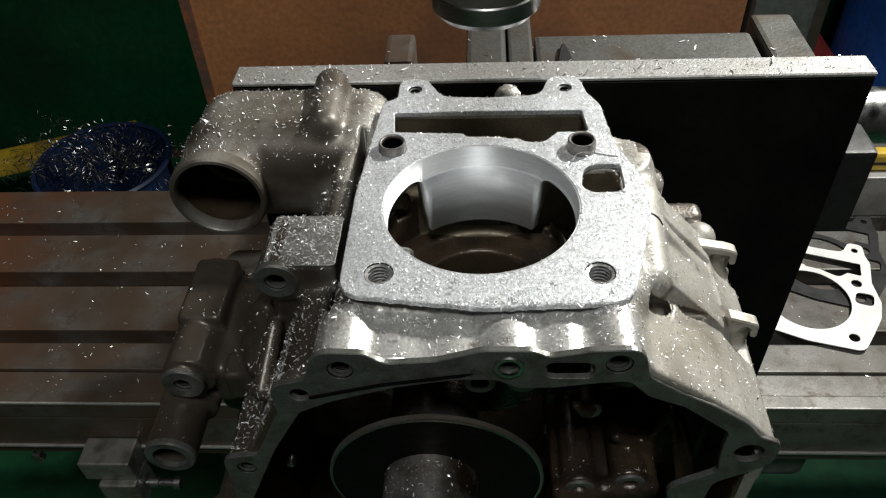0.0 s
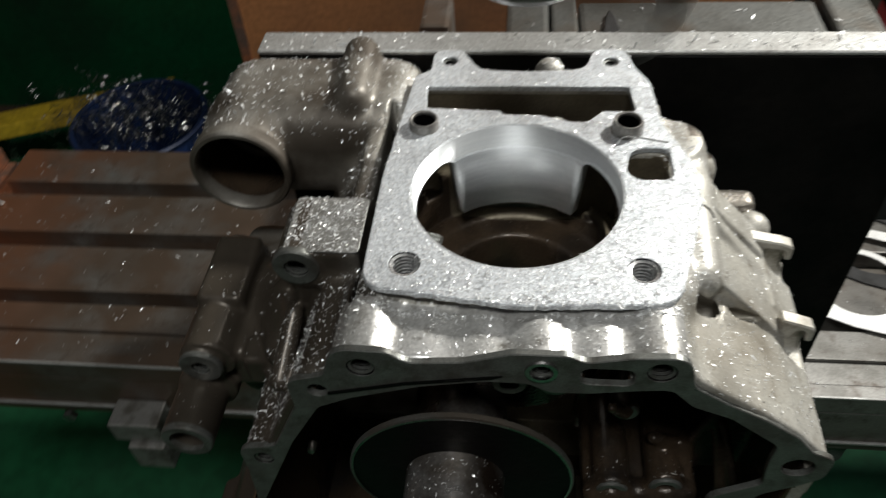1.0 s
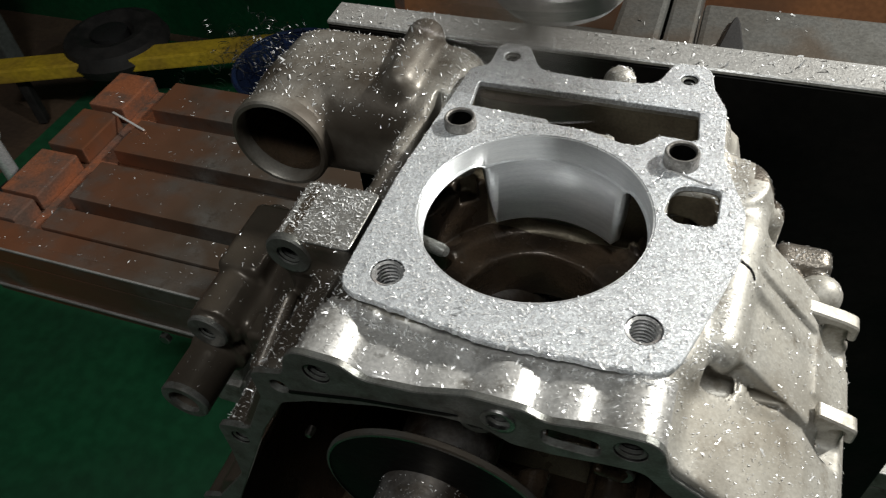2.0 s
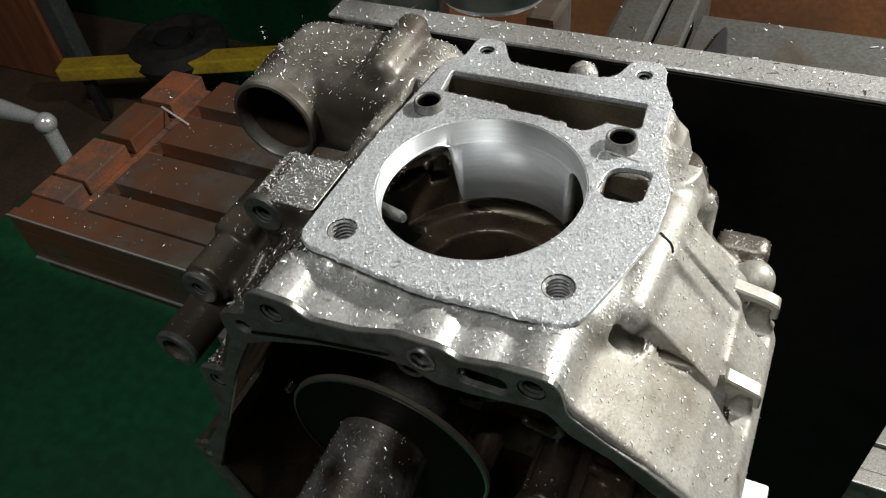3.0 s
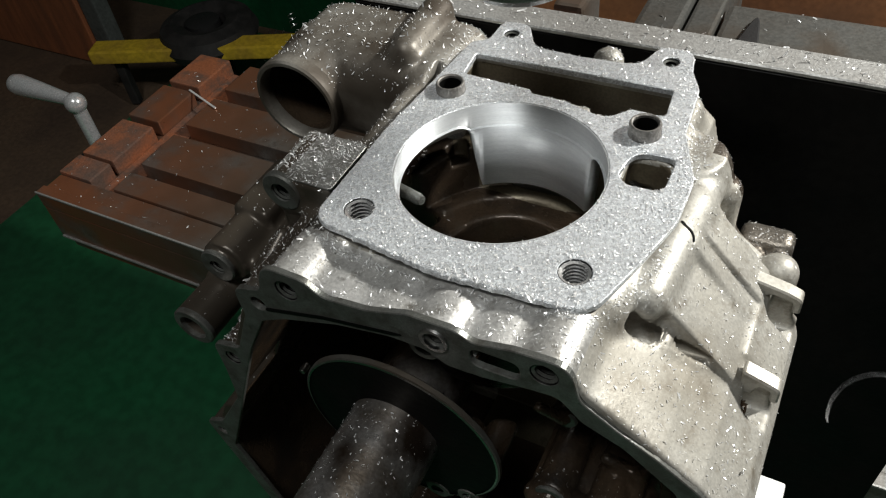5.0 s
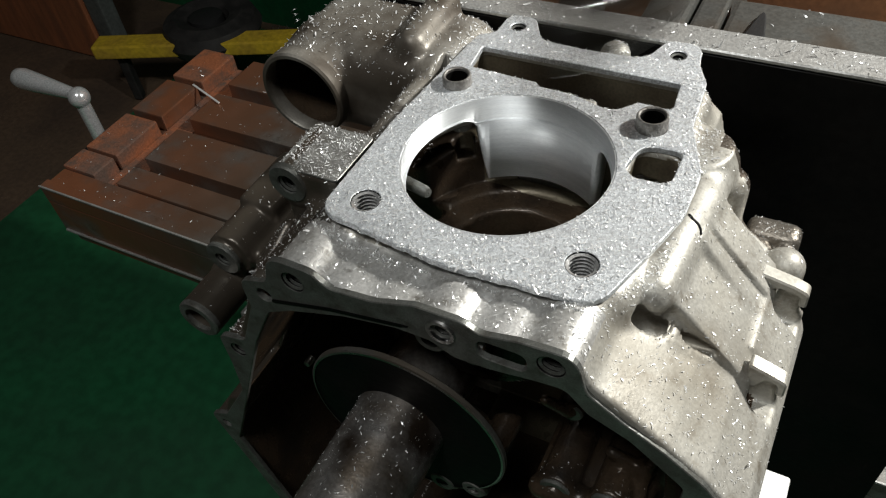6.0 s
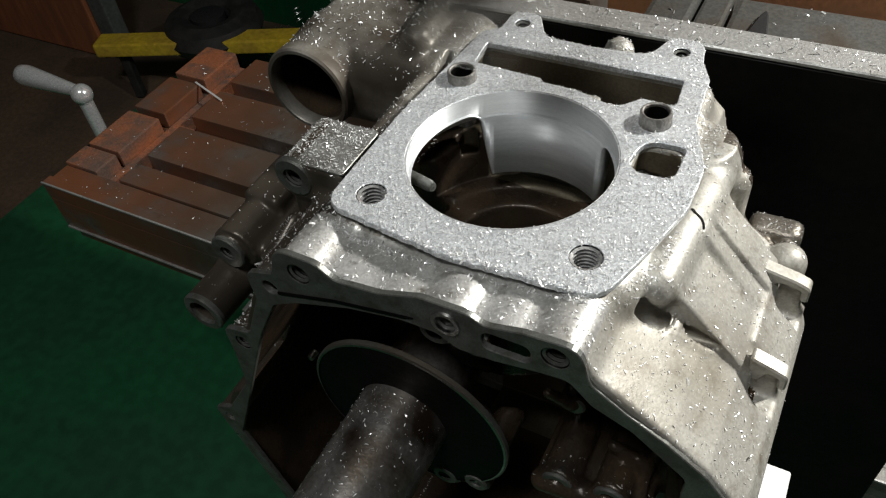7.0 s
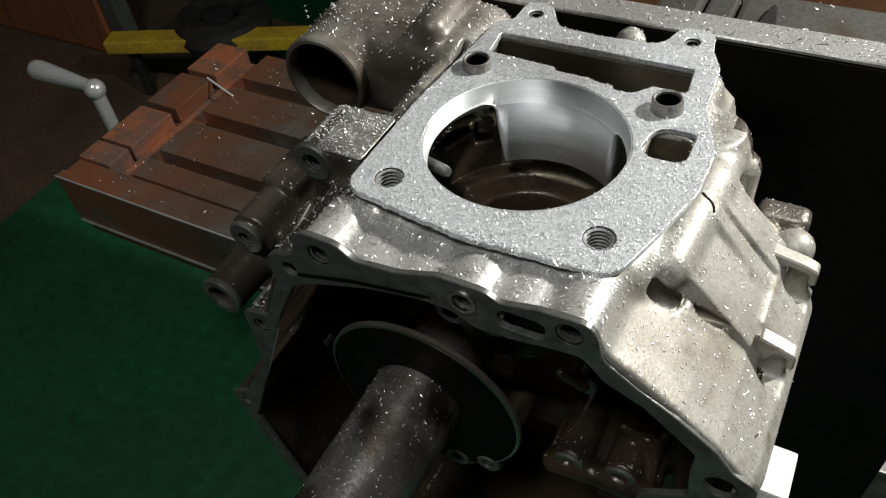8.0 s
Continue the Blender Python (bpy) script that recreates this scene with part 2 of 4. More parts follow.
def along(axis, x, y, z):
    """A frame at (x, y, z) mm whose local z runs along the axis: 'z' up or '-y' to the front."""
    turn = {"z": Matrix(), "-y": Euler((radians(90), 0, 0)).to_matrix().to_4x4(), "x": Euler((0, radians(90), 0)).to_matrix().to_4x4()}[axis]
    return Matrix.Translation(mm(x, y, z)) @ turn


# ---- a solid made of blended forms, polygonised on a grid (millimetres, z from the deck) ----
class Solid:
    def __init__(self, lo, hi, step):
        self.lo, self.step = np.array(lo, float), step
        self.n = tuple(int(round((b - a) / step)) + 1 for a, b in zip(lo, hi))
        self.d = np.full(self.n, 50.0, np.float32)

    def region(self, lo, hi):
        s, g = [], []
        for k in range(3):
            a = max(0, int((lo[k] - self.lo[k]) / self.step))
            b = min(self.n[k], int((hi[k] - self.lo[k]) / self.step) + 2)
            s.append(slice(a, b))
            shape = [1, 1, 1]
            shape[k] = -1
            g.append((self.lo[k] + np.arange(a, b) * self.step).astype(np.float32).reshape(shape))
        return tuple(s), g

    def add(self, fn, lo, hi, k=2.0):
        s, g = self.region([v - k - 4 for v in lo], [v + k + 4 for v in hi])
        a, b = self.d[s], fn(*g)
        h = np.clip(0.5 + 0.5 * (a - b) / k, 0, 1)
        self.d[s] = a * (1 - h) + b * h - k * h * (1 - h)

    def cut(self, fn, lo, hi, k=1.0):
        s, g = self.region([v - k - 4 for v in lo], [v + k + 4 for v in hi])
        a, b = self.d[s], -fn(*g)
        h = np.clip(0.5 - 0.5 * (a - b) / k, 0, 1)
        self.d[s] = a * (1 - h) + b * h + k * h * (1 - h)

    def mesh(self, name, mat, *zones):
        """Polygonise. zones: further materials, each with a test of the face centres (millimetres)."""
        d = self.d
        d[0], d[-1], d[:, 0], d[:, -1], d[:, :, 0], d[:, :, -1] = 1, 1, 1, 1, 1, 1
        neg = d < 0
        nx, ny, nz = (n - 1 for n in self.n)
        cnt = np.zeros((nx, ny, nz), np.int8)
        for i in (0, 1):
            for j in (0, 1):
                for k in (0, 1):
                    cnt += neg[i:nx + i, j:ny + j, k:nz + k]
        ci, cj, ck = np.nonzero((cnt > 0) & (cnt < 8))
        pos, num = np.zeros((len(ci), 3)), np.zeros(len(ci))
        for ax in range(3):
            o = [a for a in range(3) if a != ax]
            for u in (0, 1):
                for v in (0, 1):
                    off = [0, 0, 0]
                    off[o[0]], off[o[1]] = u, v
                    p = (ci + off[0], cj + off[1], ck + off[2])
                    off[ax] = 1
                    q = (ci + off[0], cj + off[1], ck + off[2])
                    a, b = d[p], d[q]
                    m = (a < 0) != (b < 0)
                    t = a[m] / (a[m] - b[m])
                    pt = np.stack(p, 1)[m].astype(float)
                    pt[:, ax] += t
                    pos[m] += pt
                    num[m] += 1
        pos = self.lo + self.step * pos / num[:, None]
        index = np.full((nx, ny, nz), -1, np.int32)
        index[ci, cj, ck] = np.arange(len(ci))
        quads = []
        for ax in range(3):
            a = np.take(neg, range(0, self.n[ax] - 1), ax)
            b = np.take(neg, range(1, self.n[ax]), ax)
            e = np.stack(np.nonzero(a != b), 1)
            o = [(ax + 1) % 3, (ax + 2) % 3]
            e = e[(e[:, o[0]] > 0) & (e[:, o[1]] > 0)]
            e = e[(e[:, o[0]] < self.n[o[0]] - 1) & (e[:, o[1]] < self.n[o[1]] - 1)]
            c = []
            for u, v in ((0, 0), (1, 0), (1, 1), (0, 1)):
                w = e.copy()
                w[:, o[0]] -= u
                w[:, o[1]] -= v
                c.append(index[w[:, 0], w[:, 1], w[:, 2]])
            q = np.stack(c, 1)
            flip = ~a[e[:, 0], e[:, 1], e[:, 2]]
            q[flip] = q[flip][:, ::-1]
            quads.append(q)
        quads = np.concatenate(quads)
        quads = quads[(quads >= 0).all(1)]
        me = bpy.data.meshes.new(name)
        me.vertices.add(len(pos))
        me.vertices.foreach_set("co", (pos * 0.001 + np.array((0, 0, 1.0))).ravel())
        me.loops.add(quads.size)
        me.loops.foreach_set("vertex_index", quads.ravel().astype(np.int32))
        me.polygons.add(len(quads))
        me.polygons.foreach_set("loop_start", np.arange(0, quads.size, 4, dtype=np.int32))
        me.update(calc_edges=True)
        me.validate()
        me.materials.append(mat)
        centre = pos[quads].mean(1)
        which = np.zeros(len(quads), np.int32)
        for i, (other, test) in enumerate(zones):
            me.materials.append(other)
            which[test(*centre.T)] = i + 1
        if len(me.polygons) == len(which):
            me.polygons.foreach_set("material_index", which)
        me.shade_smooth()
        return new(name, me)


def f_box(lo, hi, r=2.0):
    c, h = [(a + b) / 2 for a, b in zip(lo, hi)], [(b - a) / 2 - r for a, b in zip(lo, hi)]
    def fn(x, y, z):
        qx, qy, qz = abs(x - c[0]) - h[0], abs(y - c[1]) - h[1], abs(z - c[2]) - h[2]
        out = np.sqrt(np.maximum(qx, 0) ** 2 + np.maximum(qy, 0) ** 2 + np.maximum(qz, 0) ** 2)
        return out + np.minimum(np.maximum(qx, np.maximum(qy, qz)), 0) - r
    return fn, lo, hi


def f_cyl(axis, a, b, r, lo, hi, r2=None):
    """A cylinder or cone along an axis: centre (a, b) in the other two coordinates, in their order."""
    def fn(x, y, z):
        p = {"x": (y, z, x), "y": (x, z, y), "z": (x, y, z)}[axis]
        rr = r if r2 is None else r + (r2 - r) * np.clip((p[2] - lo) / (hi - lo), 0, 1)
        return np.maximum(np.sqrt((p[0] - a) ** 2 + (p[1] - b) ** 2) - rr, abs(p[2] - (lo + hi) / 2) - (hi - lo) / 2)
    m = max(r, r2 or 0)
    ends = {"x": ((lo, a - m, b - m), (hi, a + m, b + m)), "y": ((a - m, lo, b - m), (a + m, hi, b + m)), "z": ((a - m, b - m, lo), (a + m, b + m, hi))}[axis]
    return fn, *ends


def f_rod(p, q, r, r2=None):
    p, q = np.array(p, float), np.array(q, float)
    d = q - p
    def fn(x, y, z):
        t = np.clip(((x - p[0]) * d[0] + (y - p[1]) * d[1] + (z - p[2]) * d[2]) / d.dot(d), 0, 1)
        rr = r if r2 is None else r + (r2 - r) * t
        return np.sqrt((x - p[0] - t * d[0]) ** 2 + (y - p[1] - t * d[1]) ** 2 + (z - p[2] - t * d[2]) ** 2) - rr
    m = max(r, r2 or 0)
    return fn, np.minimum(p, q) - m, np.maximum(p, q) + m


def f_hull(points, y0, y1, grow=0.0):
    """A convex outline in x and z (clockwise seen from the front), drawn out along y."""
    n = len(points)
    def fn(x, y, z):
        d = None
        for i in range(n):
            (ax, az), (bx, bz) = points[i], points[(i + 1) % n]
            ln = math.hypot(bx - ax, bz - az)
            nx_, nz_ = -(bz - az) / ln, (bx - ax) / ln
            e = (x - ax) * nx_ + (z - az) * nz_
            d = e if d is None else np.maximum(d, e)
        return np.maximum(d - grow, abs(y - (y0 + y1) / 2) - (y1 - y0) / 2)
    xs, zs = [p[0] for p in points], [p[1] for p in points]
    return fn, (min(xs) - abs(grow), y0, min(zs) - abs(grow)), (max(xs) + abs(grow), y1, max(zs) + abs(grow))


# ---- the room ----
def structure(name, bm, mat, label):
    return tagged(part(name, bm, mat), label, kind="structure")


structure("floor", box((-3.2, -2.2, -0.1), (2.6, 1.7, 0.0), 0), M_FLOOR, "brown worn workshop floor")
structure("floor_paint", box((-1.53, -2.1, 0.0), (2.5, 1.36, 0.004), 0), M_GREENFLOOR, "green painted floor area under the machine")
structure("wall_north", box((-3.2, 1.4, 0.0), (2.6, 1.5, 2.9), 0), M_GREEN, "dark green painted wall")
structure("wall_south", box((-3.2, -2.2, 0.0), (2.6, -2.1, 2.9), 0), M_WALL, "dull grey wall")
structure("wall_west", box((-3.2, -2.1, 0.0), (-3.1, 1.4, 2.9), 0), M_WALL, "dull grey wall")
structure("wall_east", box((2.5, -2.1, 0.0), (2.6, 1.4, 2.9), 0), M_WALL, "dull grey wall")
structure("ceiling", box((-3.2, -2.2, 2.9), (2.6, 1.5, 3.0), 0), M_WALL, "dull grey ceiling")


# ---- the crankcase ----
def outline_deck():
    return fillet([(-48.5, -54.5, 9), (0, -60.3, 40), (45, -57.6, 10), (51.6, -35.5, 12), (57, -15, 12), (57, 4, 12), (48.5, 27, 10), (46.8, 52, 6), (42, 62, 5),
                   (39.5, 75, 6), (27, 75.5, 6), (22.5, 60.5, 8), (0, 59, 10), (-19, 60, 8), (-26.5, 74.5, 6), (-38, 74.5, 6), (-38, 59.5, 4), (-44, 56, 4), (-48.6, -5, 20)])


def ragged(loop, below=-51, step=1.3, amount=0.28):
    """The outline with its front edge torn into small burrs."""
    rng, out = random.Random(5), []
    for (ax, ay), (bx, by) in zip(loop, loop[1:] + loop[:1]):
        out.append((ax, ay))
        n = int(math.hypot(bx - ax, by - ay) / step)
        if ay < below and by < below and n > 1:
            for k in range(1, n):
                out.append((ax + (bx - ax) * k / n, ay + (by - ay) * k / n + rng.uniform(-amount, amount)))
    return out


def outline_tunnel():
    return fillet([(-38.5, 48.5, 1.5), (38.5, 48.8, 1.5), (40, 33, 2), (28, 33.5, 2), (21, 25.5, 7), (5, 30.5, 10), (-8.5, 31, 1), (-9.5, 33, 1), (-37.3, 34.5, 1.5)])


def outline_port():
    return fillet([(34, -1, 5), (36, 12, 7), (49.5, 12.5, 3), (49.5, -4, 4), (38, -4.5, 4)])


HULL_BACK = [(-68, -24), (-50, -8), (44, -8), (53, -16), (58, -34), (62, -60), (66, -248), (-112, -248), (-127, -150)]
HULL_STEP = [(40, -10), (50, -10), (62, -12.5), (73, -23.8), (84.5, -35.6), (96.5, -50.5), (96, -80), (40, -80)]
HULL = [(-68, -24), (-50, -8), (44, -8), (72, -28), (84, -38), (96.5, -52), (97, -58), (86, -248), (-112, -248), (-127, -150)]
BORE = (-2.5, -10.5)


def casing_mesh():
    s = Solid((-142, -80, -254), (110, 84, 12), 1.0)
    s.add(*f_hull(HULL, -86, 7), k=1.0)
    s.add(*f_hull(HULL_BACK, 0, 60), k=5.0)
    # the side steps up behind the stud boss
    s.add(*f_hull(HULL_STEP, -38, 7), k=1.2)
    # barrel block under the deck
    s.add(*f_box((-46.5, -54, -60), (50, 57, -2.2), 7), k=4)
    # fluted front wall
    for x, z, r in ((-46, -11.5, 8), (-29, -15, 6), (-10, -16, 8.5), (6, -11.5, 9), (23, -13, 9), (39, -10, 8.5)):
        s.add(*f_cyl("y", x, z, r, -86, -45), k=5)
    # right shoulder, stud boss and ribs on the sloping side
    s.add(*f_cyl("z", 52, 24, 11, -40, -5), k=5)
    s.add(*f_rod((46, -37, -14), (50, -38, -30), 9, 12), k=5)
    s.add(*f_box((40, -52, -30), (52, -10, -4), 6), k=4)
    s.add(*f_rod((54.5, -36, -12.6), (56.5, 4, -14), 7.6, 8.5), k=2)
    s.add(*f_rod((57, 4, -15), (58, 26, -13), 8, 8), k=4)
    s.add(*f_hull([(48, -10.4), (62, -10.4), (83, -35.5), (70, -42), (48, -42)], -14.5, 2), k=1.5)
    s.add(*f_hull([(48, -13), (60, -14), (82, -36.5), (70, -42), (48, -42)], -22, 2), k=3)
    s.add(*f_hull([(48, -9.2), (63, -9.2), (83.5, -35), (70, -42), (48, -42)], -13.5, -8), k=1.5)
    s.add(*f_hull([(48, -9), (62.5, -9), (86, -34.5), (86, -46), (48, -46)], -5.5, 9), k=1.2)
    s.add(*f_rod((93.5, -66, -61), (94, 4, -60), 5, 6), k=6)
    s.add(*f_hull([(78, -33), (86, -36), (98.5, -49.5), (96, -75), (78, -75)], -27, 5), k=1.2)
    # intake duct with its outlet elbow
    s.add(*f_box((-128, 28, -46), (-40, 80, -1), 16), k=4)
    s.add(*f_cyl("y", -111.5, -22, 19.6, 21, 50), k=5)
    s.add(*f_rod((-66.5, 42, -1), (-68, 72, -1), 6.5, 7.5), k=4)
    s.add(*f_rod((-57, 20, -14), (-53, 62, -11), 6, 6), k=3)
    # pad beside the deck with a tapped boss
    s.add(*f_box((-77, -39, -60), (-51.5, -13, -3), 2), k=2)
    s.add(*f_cyl("y", -73, -11, 8, -39.5, -15), k=2)
    s.add(*f_box((-60, -14, -44), (-52, 30, -6), 3), k=2)
    s.cut(*f_box((-52.5, 16, -22), (-49.5, 42, 0), 1), k=1)
    s.cut(*f_box((-52.2, -56, -30), (-50.6, 20, 0), 0.5), k=1)
    # undercut below the front edge of the deck
    s.cut(*f_box((-41, -62, -4.5), (31, -50, -2.3), 0.8), k=0.6)
    # bosses and tubes on the left
    s.add(*f_cyl("y", -120, -64, 8.5, -43, 20), k=3)
    s.add(*f_cyl("y", -118.5, -64, 10.5, -40, -10), k=1.5)
    s.add(*f_box((-127, -20, -84), (-108, 16, -51.5), 3), k=1.5)
    s.add(*f_box((-112, -38, -84), (-98, 10, -62), 4), k=3)
    s.add(*f_rod((-77, -42, -30), (-80, -62, -42), 3, 3.5), k=2)
    s.add(*f_rod((-71, -20, -21), (-93, -6, -56), 2.5, 3), k=2)
    s.add(*f_box((-104, -42, -76), (-92, -30, -60), 2), k=1.5)
    s.add(*f_box((-124, -20, -120), (-90, 40, -66), 8), k=6)
    s.add(*f_cyl("y", -88, -69, 7, -75, -40), k=4)
    s.add(*f_cyl("y", -123, -147, 7, -75, -50), k=4)
    s.add(*f_rod((-84, -40, -52), (-100, 0, -70), 9, 9), k=6)
    s.add(*f_rod((-62, -73, -22), (-60, -30, -18), 5, 5), k=4)
    # scallop between the two lugs
    s.cut(*f_cyl("y", -117, -99, 20, -77, -46), k=4)
    s.add(*f_cyl("y", -125, -84, 10, -63, -30), k=1.5)
    s.add(*f_cyl("y", -123, -83, 11.5, -40, 10), k=3)
    # cavity, open to the front
    s.cut(*f_hull(HULL, -90, 48, -6.5), k=2)
    s.cut(*f_box((-60, -78, -30), (46, -60, -24), 3), k=3)
    # low ledge, round boss and block behind the ribs
    s.add(*f_hull([(52, -22), (62, -28), (80, -42), (92, -52), (92, -80), (52, -80)], 3, 26), k=2)
    s.add(*f_rod((88.3, 20, -60), (88.3, 20, -46), 7.2, 7.2), k=1)
    s.add(*f_box((72.5, 27, -75), (91.5, 38, -40), 3.5), k=1.5)
    s.add(*f_rod((63.8, 25, -60), (63.8, 25, -20), 7, 7), k=1.5)
    # upright walls behind the two lugs
    for y in (1.5, -33.5):
        s.add(*f_box((84, y + 1, -58), (97, y + 3.2, -37), 1), k=0.8)
    # hollow with a long tail under the shoulder, and the lug pockets
    s.add(*f_rod((45, -46, -27), (62, -36, -32.5), 8.5, 8), k=3)
    s.add(*f_rod((60, -41, -27), (76, -34, -38), 7, 6), k=3)
    s.add(*f_rod((50, -45, -42), (68, -40, -44), 12, 8), k=3)
    s.cut(*f_rod((50.5, -44, -16), (57, -42, -25), 5.4, 6.4), k=1.0)
    s.cut(*f_rod((57, -41.5, -25), (75, -37.5, -29.5), 6.2, 1.2), k=1.4)
    for y in (1.5, -33.5):
        s.cut(*f_box((88, y - 8, -53), (110, y + 1.5, -36.5), 2), k=0.8)
    # inside: bearing wall, ribs, lower bosses
    s.add(*f_cyl("y", -20, -86, 62, 6, 52), k=4)
    s.cut(*f_cyl("y", -20, -86, 34, -10, 52), k=2)
    for x, z, y0 in ((36.4, -107, -62), (56, -104, -61), (61, -36, -10), (43, -36, -30)):
        s.add(*f_cyl("y", x, z, 7, y0, 40), k=4)
        s.cut(*f_cyl("y", x, z, 3.4, y0 - 3, y0 + 14), k=0.6)
    # compartment beside the crank: back wall, lower web, ribs and a small round boss
    s.add(*f_box((24, -20, -135), (66, -8, -34), 3), k=4)
    s.add(*f_box((26, -60, -124), (70, -10, -110), 4), k=4)
    s.add(*f_rod((30, -61, -111), (64, -60, -108), 4.5, 4.5), k=3)
    s.add(*f_rod((64.6, -46, -98), (71.2, -46, -74), 2.2, 2), k=3)
    s.add(*f_rod((64.6, -46, -98), (51.6, -46, -94), 2.2, 2.4), k=3)
    s.add(*f_rod((64.6, -46, -98), (66, -58, -111), 2.2, 2.4), k=3)
    s.add(*f_box((53, -45, -112), (64, -12, -97), 3), k=3)
    s.add(*f_hull([(62, -99), (70, -74), (90, -74), (90, -120), (66, -120)], -43, -12), k=3)
    s.add(*f_rod((74.5, -47, -79), (82, -60, -107), 1.8, 2.2), k=2.5)
    s.add(*f_rod((71.5, -46, -76), (77, -58, -108), 1.6, 2.0), k=2.5)
    s.add(*f_cyl("y", 37.5, -65, 5, -53, -10), k=3)
    s.add(*f_rod((31, -60, -52), (37, -54, -64), 1.8, 2.4), k=3)
    s.add(*f_cyl("y", -8, -122, 7, -70, 10), k=4)
    s.add(*f_cyl("y", 6, -117, 6, -70, 10), k=4)
    for x, z in ((-3, -26), (11, -25.5)):
        s.add(*f_cyl("y", x, z, 6.0, -69, -40), k=3)
        s.cut(*f_cyl("y", x, z, 3.0, -74, -58), k=0.6)
    # crank bore collar below the spigot
    s.add(*f_cyl("z", *BORE, 38, -74, -50), k=3)
    s.cut(*f_cyl("z", *BORE, 37.0, -49, 4), k=1)
    s.cut(*f_cyl("z", *BORE, 45, -48, -13), k=3)
    s.cut(*f_cyl("z", *BORE, 27, -140, -40), k=2)
    # chain tunnel, port, ear gap and pipe bore
    s.cut(*f_box((-39, 33, -70), (40, 50, 4), 2), k=1)
    s.cut(*f_box((14, 27, -70), (27, 40, 4), 3), k=1)
    s.cut(*f_box((35, -4.5, -24), (49.5, 12, 4), 4), k=1)
    s.cut(*f_box((-22, 62, -60), (22, 90, 4), 6), k=2)
    s.add(*f_rod((9, 67, -40), (9, 67, -6), 6.5, 6), k=2)
    s.cut(*f_cyl("y", -111.5, -22, 17.8, 15, 52), k=0.6)
    s.cut(*f_rod((-111.5, 50, -22), (-60, 54, -24), 15, 14), k=2)
    # holes
    for x, z, y0, r, dep in ((-46, -11, -76, 4, 16), (-61, -24, -76, 3, 10), (6, -9, -76, 3.6, 16), (39, -7.5, -76, 4, 16), (88, -56, -76, 5, 20), (-88, -69, -76, 3.4, 14),
                             (-123, -147, -76, 2.6, 14), (-73, -9.5, -40, 4, 14), (-120, -64, -44, 3.6, 16), (-125, -84, -64, 6.6, 40)):
        s.cut(*f_cyl("y", x, z, r, y0 - 4, y0 + dep), k=0.6)
    s.cut(*f_box((17, -80, -14.5), (32, -58, -7), 3.5), k=0.6)
    for x, y, r in ((-36, -45, 5.6), (36, -45, 5.6), (-37, 23, 4.4), (36, 22, 4.4), (-31, 66, 3), (33, 66, 3)):
        s.cut(*f_cyl("z", x, y, r, -34, 4), k=0.6)
    # the front is faced off flat
    y_all = (s.lo[1] + np.arange(s.n[1]) * s.step).astype(np.float32).reshape(1, -1, 1)
    s.d = np.maximum(s.d, -75.0 - y_all)

    # inner faces coloured dark, for oil and for the shade in cavity and duct
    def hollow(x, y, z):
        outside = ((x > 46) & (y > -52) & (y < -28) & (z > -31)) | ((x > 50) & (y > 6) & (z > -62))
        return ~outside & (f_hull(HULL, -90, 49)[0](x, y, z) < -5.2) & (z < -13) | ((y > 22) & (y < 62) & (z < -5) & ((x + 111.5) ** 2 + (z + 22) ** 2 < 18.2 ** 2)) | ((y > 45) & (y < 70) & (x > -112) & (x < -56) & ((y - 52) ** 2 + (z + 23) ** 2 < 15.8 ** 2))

    # tunnel and port walls, a darker brown below the deck
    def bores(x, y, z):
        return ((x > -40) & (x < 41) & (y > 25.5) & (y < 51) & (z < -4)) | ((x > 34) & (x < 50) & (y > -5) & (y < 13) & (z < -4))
    
    def grimy(x, y, z):
        return (x > 58) & (y > 24) & (z > -70)

    # front wall: shinier, lighter copy of the casting, with its light in the colour
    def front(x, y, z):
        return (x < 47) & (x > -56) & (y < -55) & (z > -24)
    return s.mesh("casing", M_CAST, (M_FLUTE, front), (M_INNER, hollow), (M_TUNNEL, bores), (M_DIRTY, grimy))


def tapped_hole(r, length, m, turns, label, crest=M_BORE):
    """A hole lining coloured black for shade and oil, bright thread crests standing in it."""
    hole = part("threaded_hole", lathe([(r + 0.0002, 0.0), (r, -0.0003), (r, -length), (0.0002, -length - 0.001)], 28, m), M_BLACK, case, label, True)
    rings = []
    for i in range(turns):
        z = -0.0005 - length * i / turns
        rings.append(lathe([(r, z), (r - 0.0009, z - 0.0003), (r - 0.0009, z - 0.0005), (r, z - 0.0008)], 28, m))
    part("thread", join(*rings), crest, hole, "thread crests")


case = thing("engine_crankcase", "silver cast aluminium engine crankcase with freshly milled deck, covered in chips", "engine part")
casing = casing_mesh()
casing.parent = case
tagged(casing, "cast aluminium body with dark oil stains")
STUDS = ((-36, -45, 4.2), (36, -45, 4.2))
part("deck_face", slab(ragged(outline_deck()), [circle(*BORE, 35.3, 96), outline_tunnel(), outline_port(), circle(-36, -45, 4.85), circle(36, -45, 4.85),
                                        circle(-37, 23, 5.4), circle(36, 22, 5.4), circle(-31, 66, 3), circle(33, 66, 3)], -2.4, 0, bevel=0.0003),
     M_DECK, case, "bright freshly milled gasket face")
for x, y, r in STUDS:
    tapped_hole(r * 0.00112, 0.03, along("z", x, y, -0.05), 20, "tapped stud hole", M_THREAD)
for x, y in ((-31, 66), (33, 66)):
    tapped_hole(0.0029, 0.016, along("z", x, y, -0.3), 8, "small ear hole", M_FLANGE)
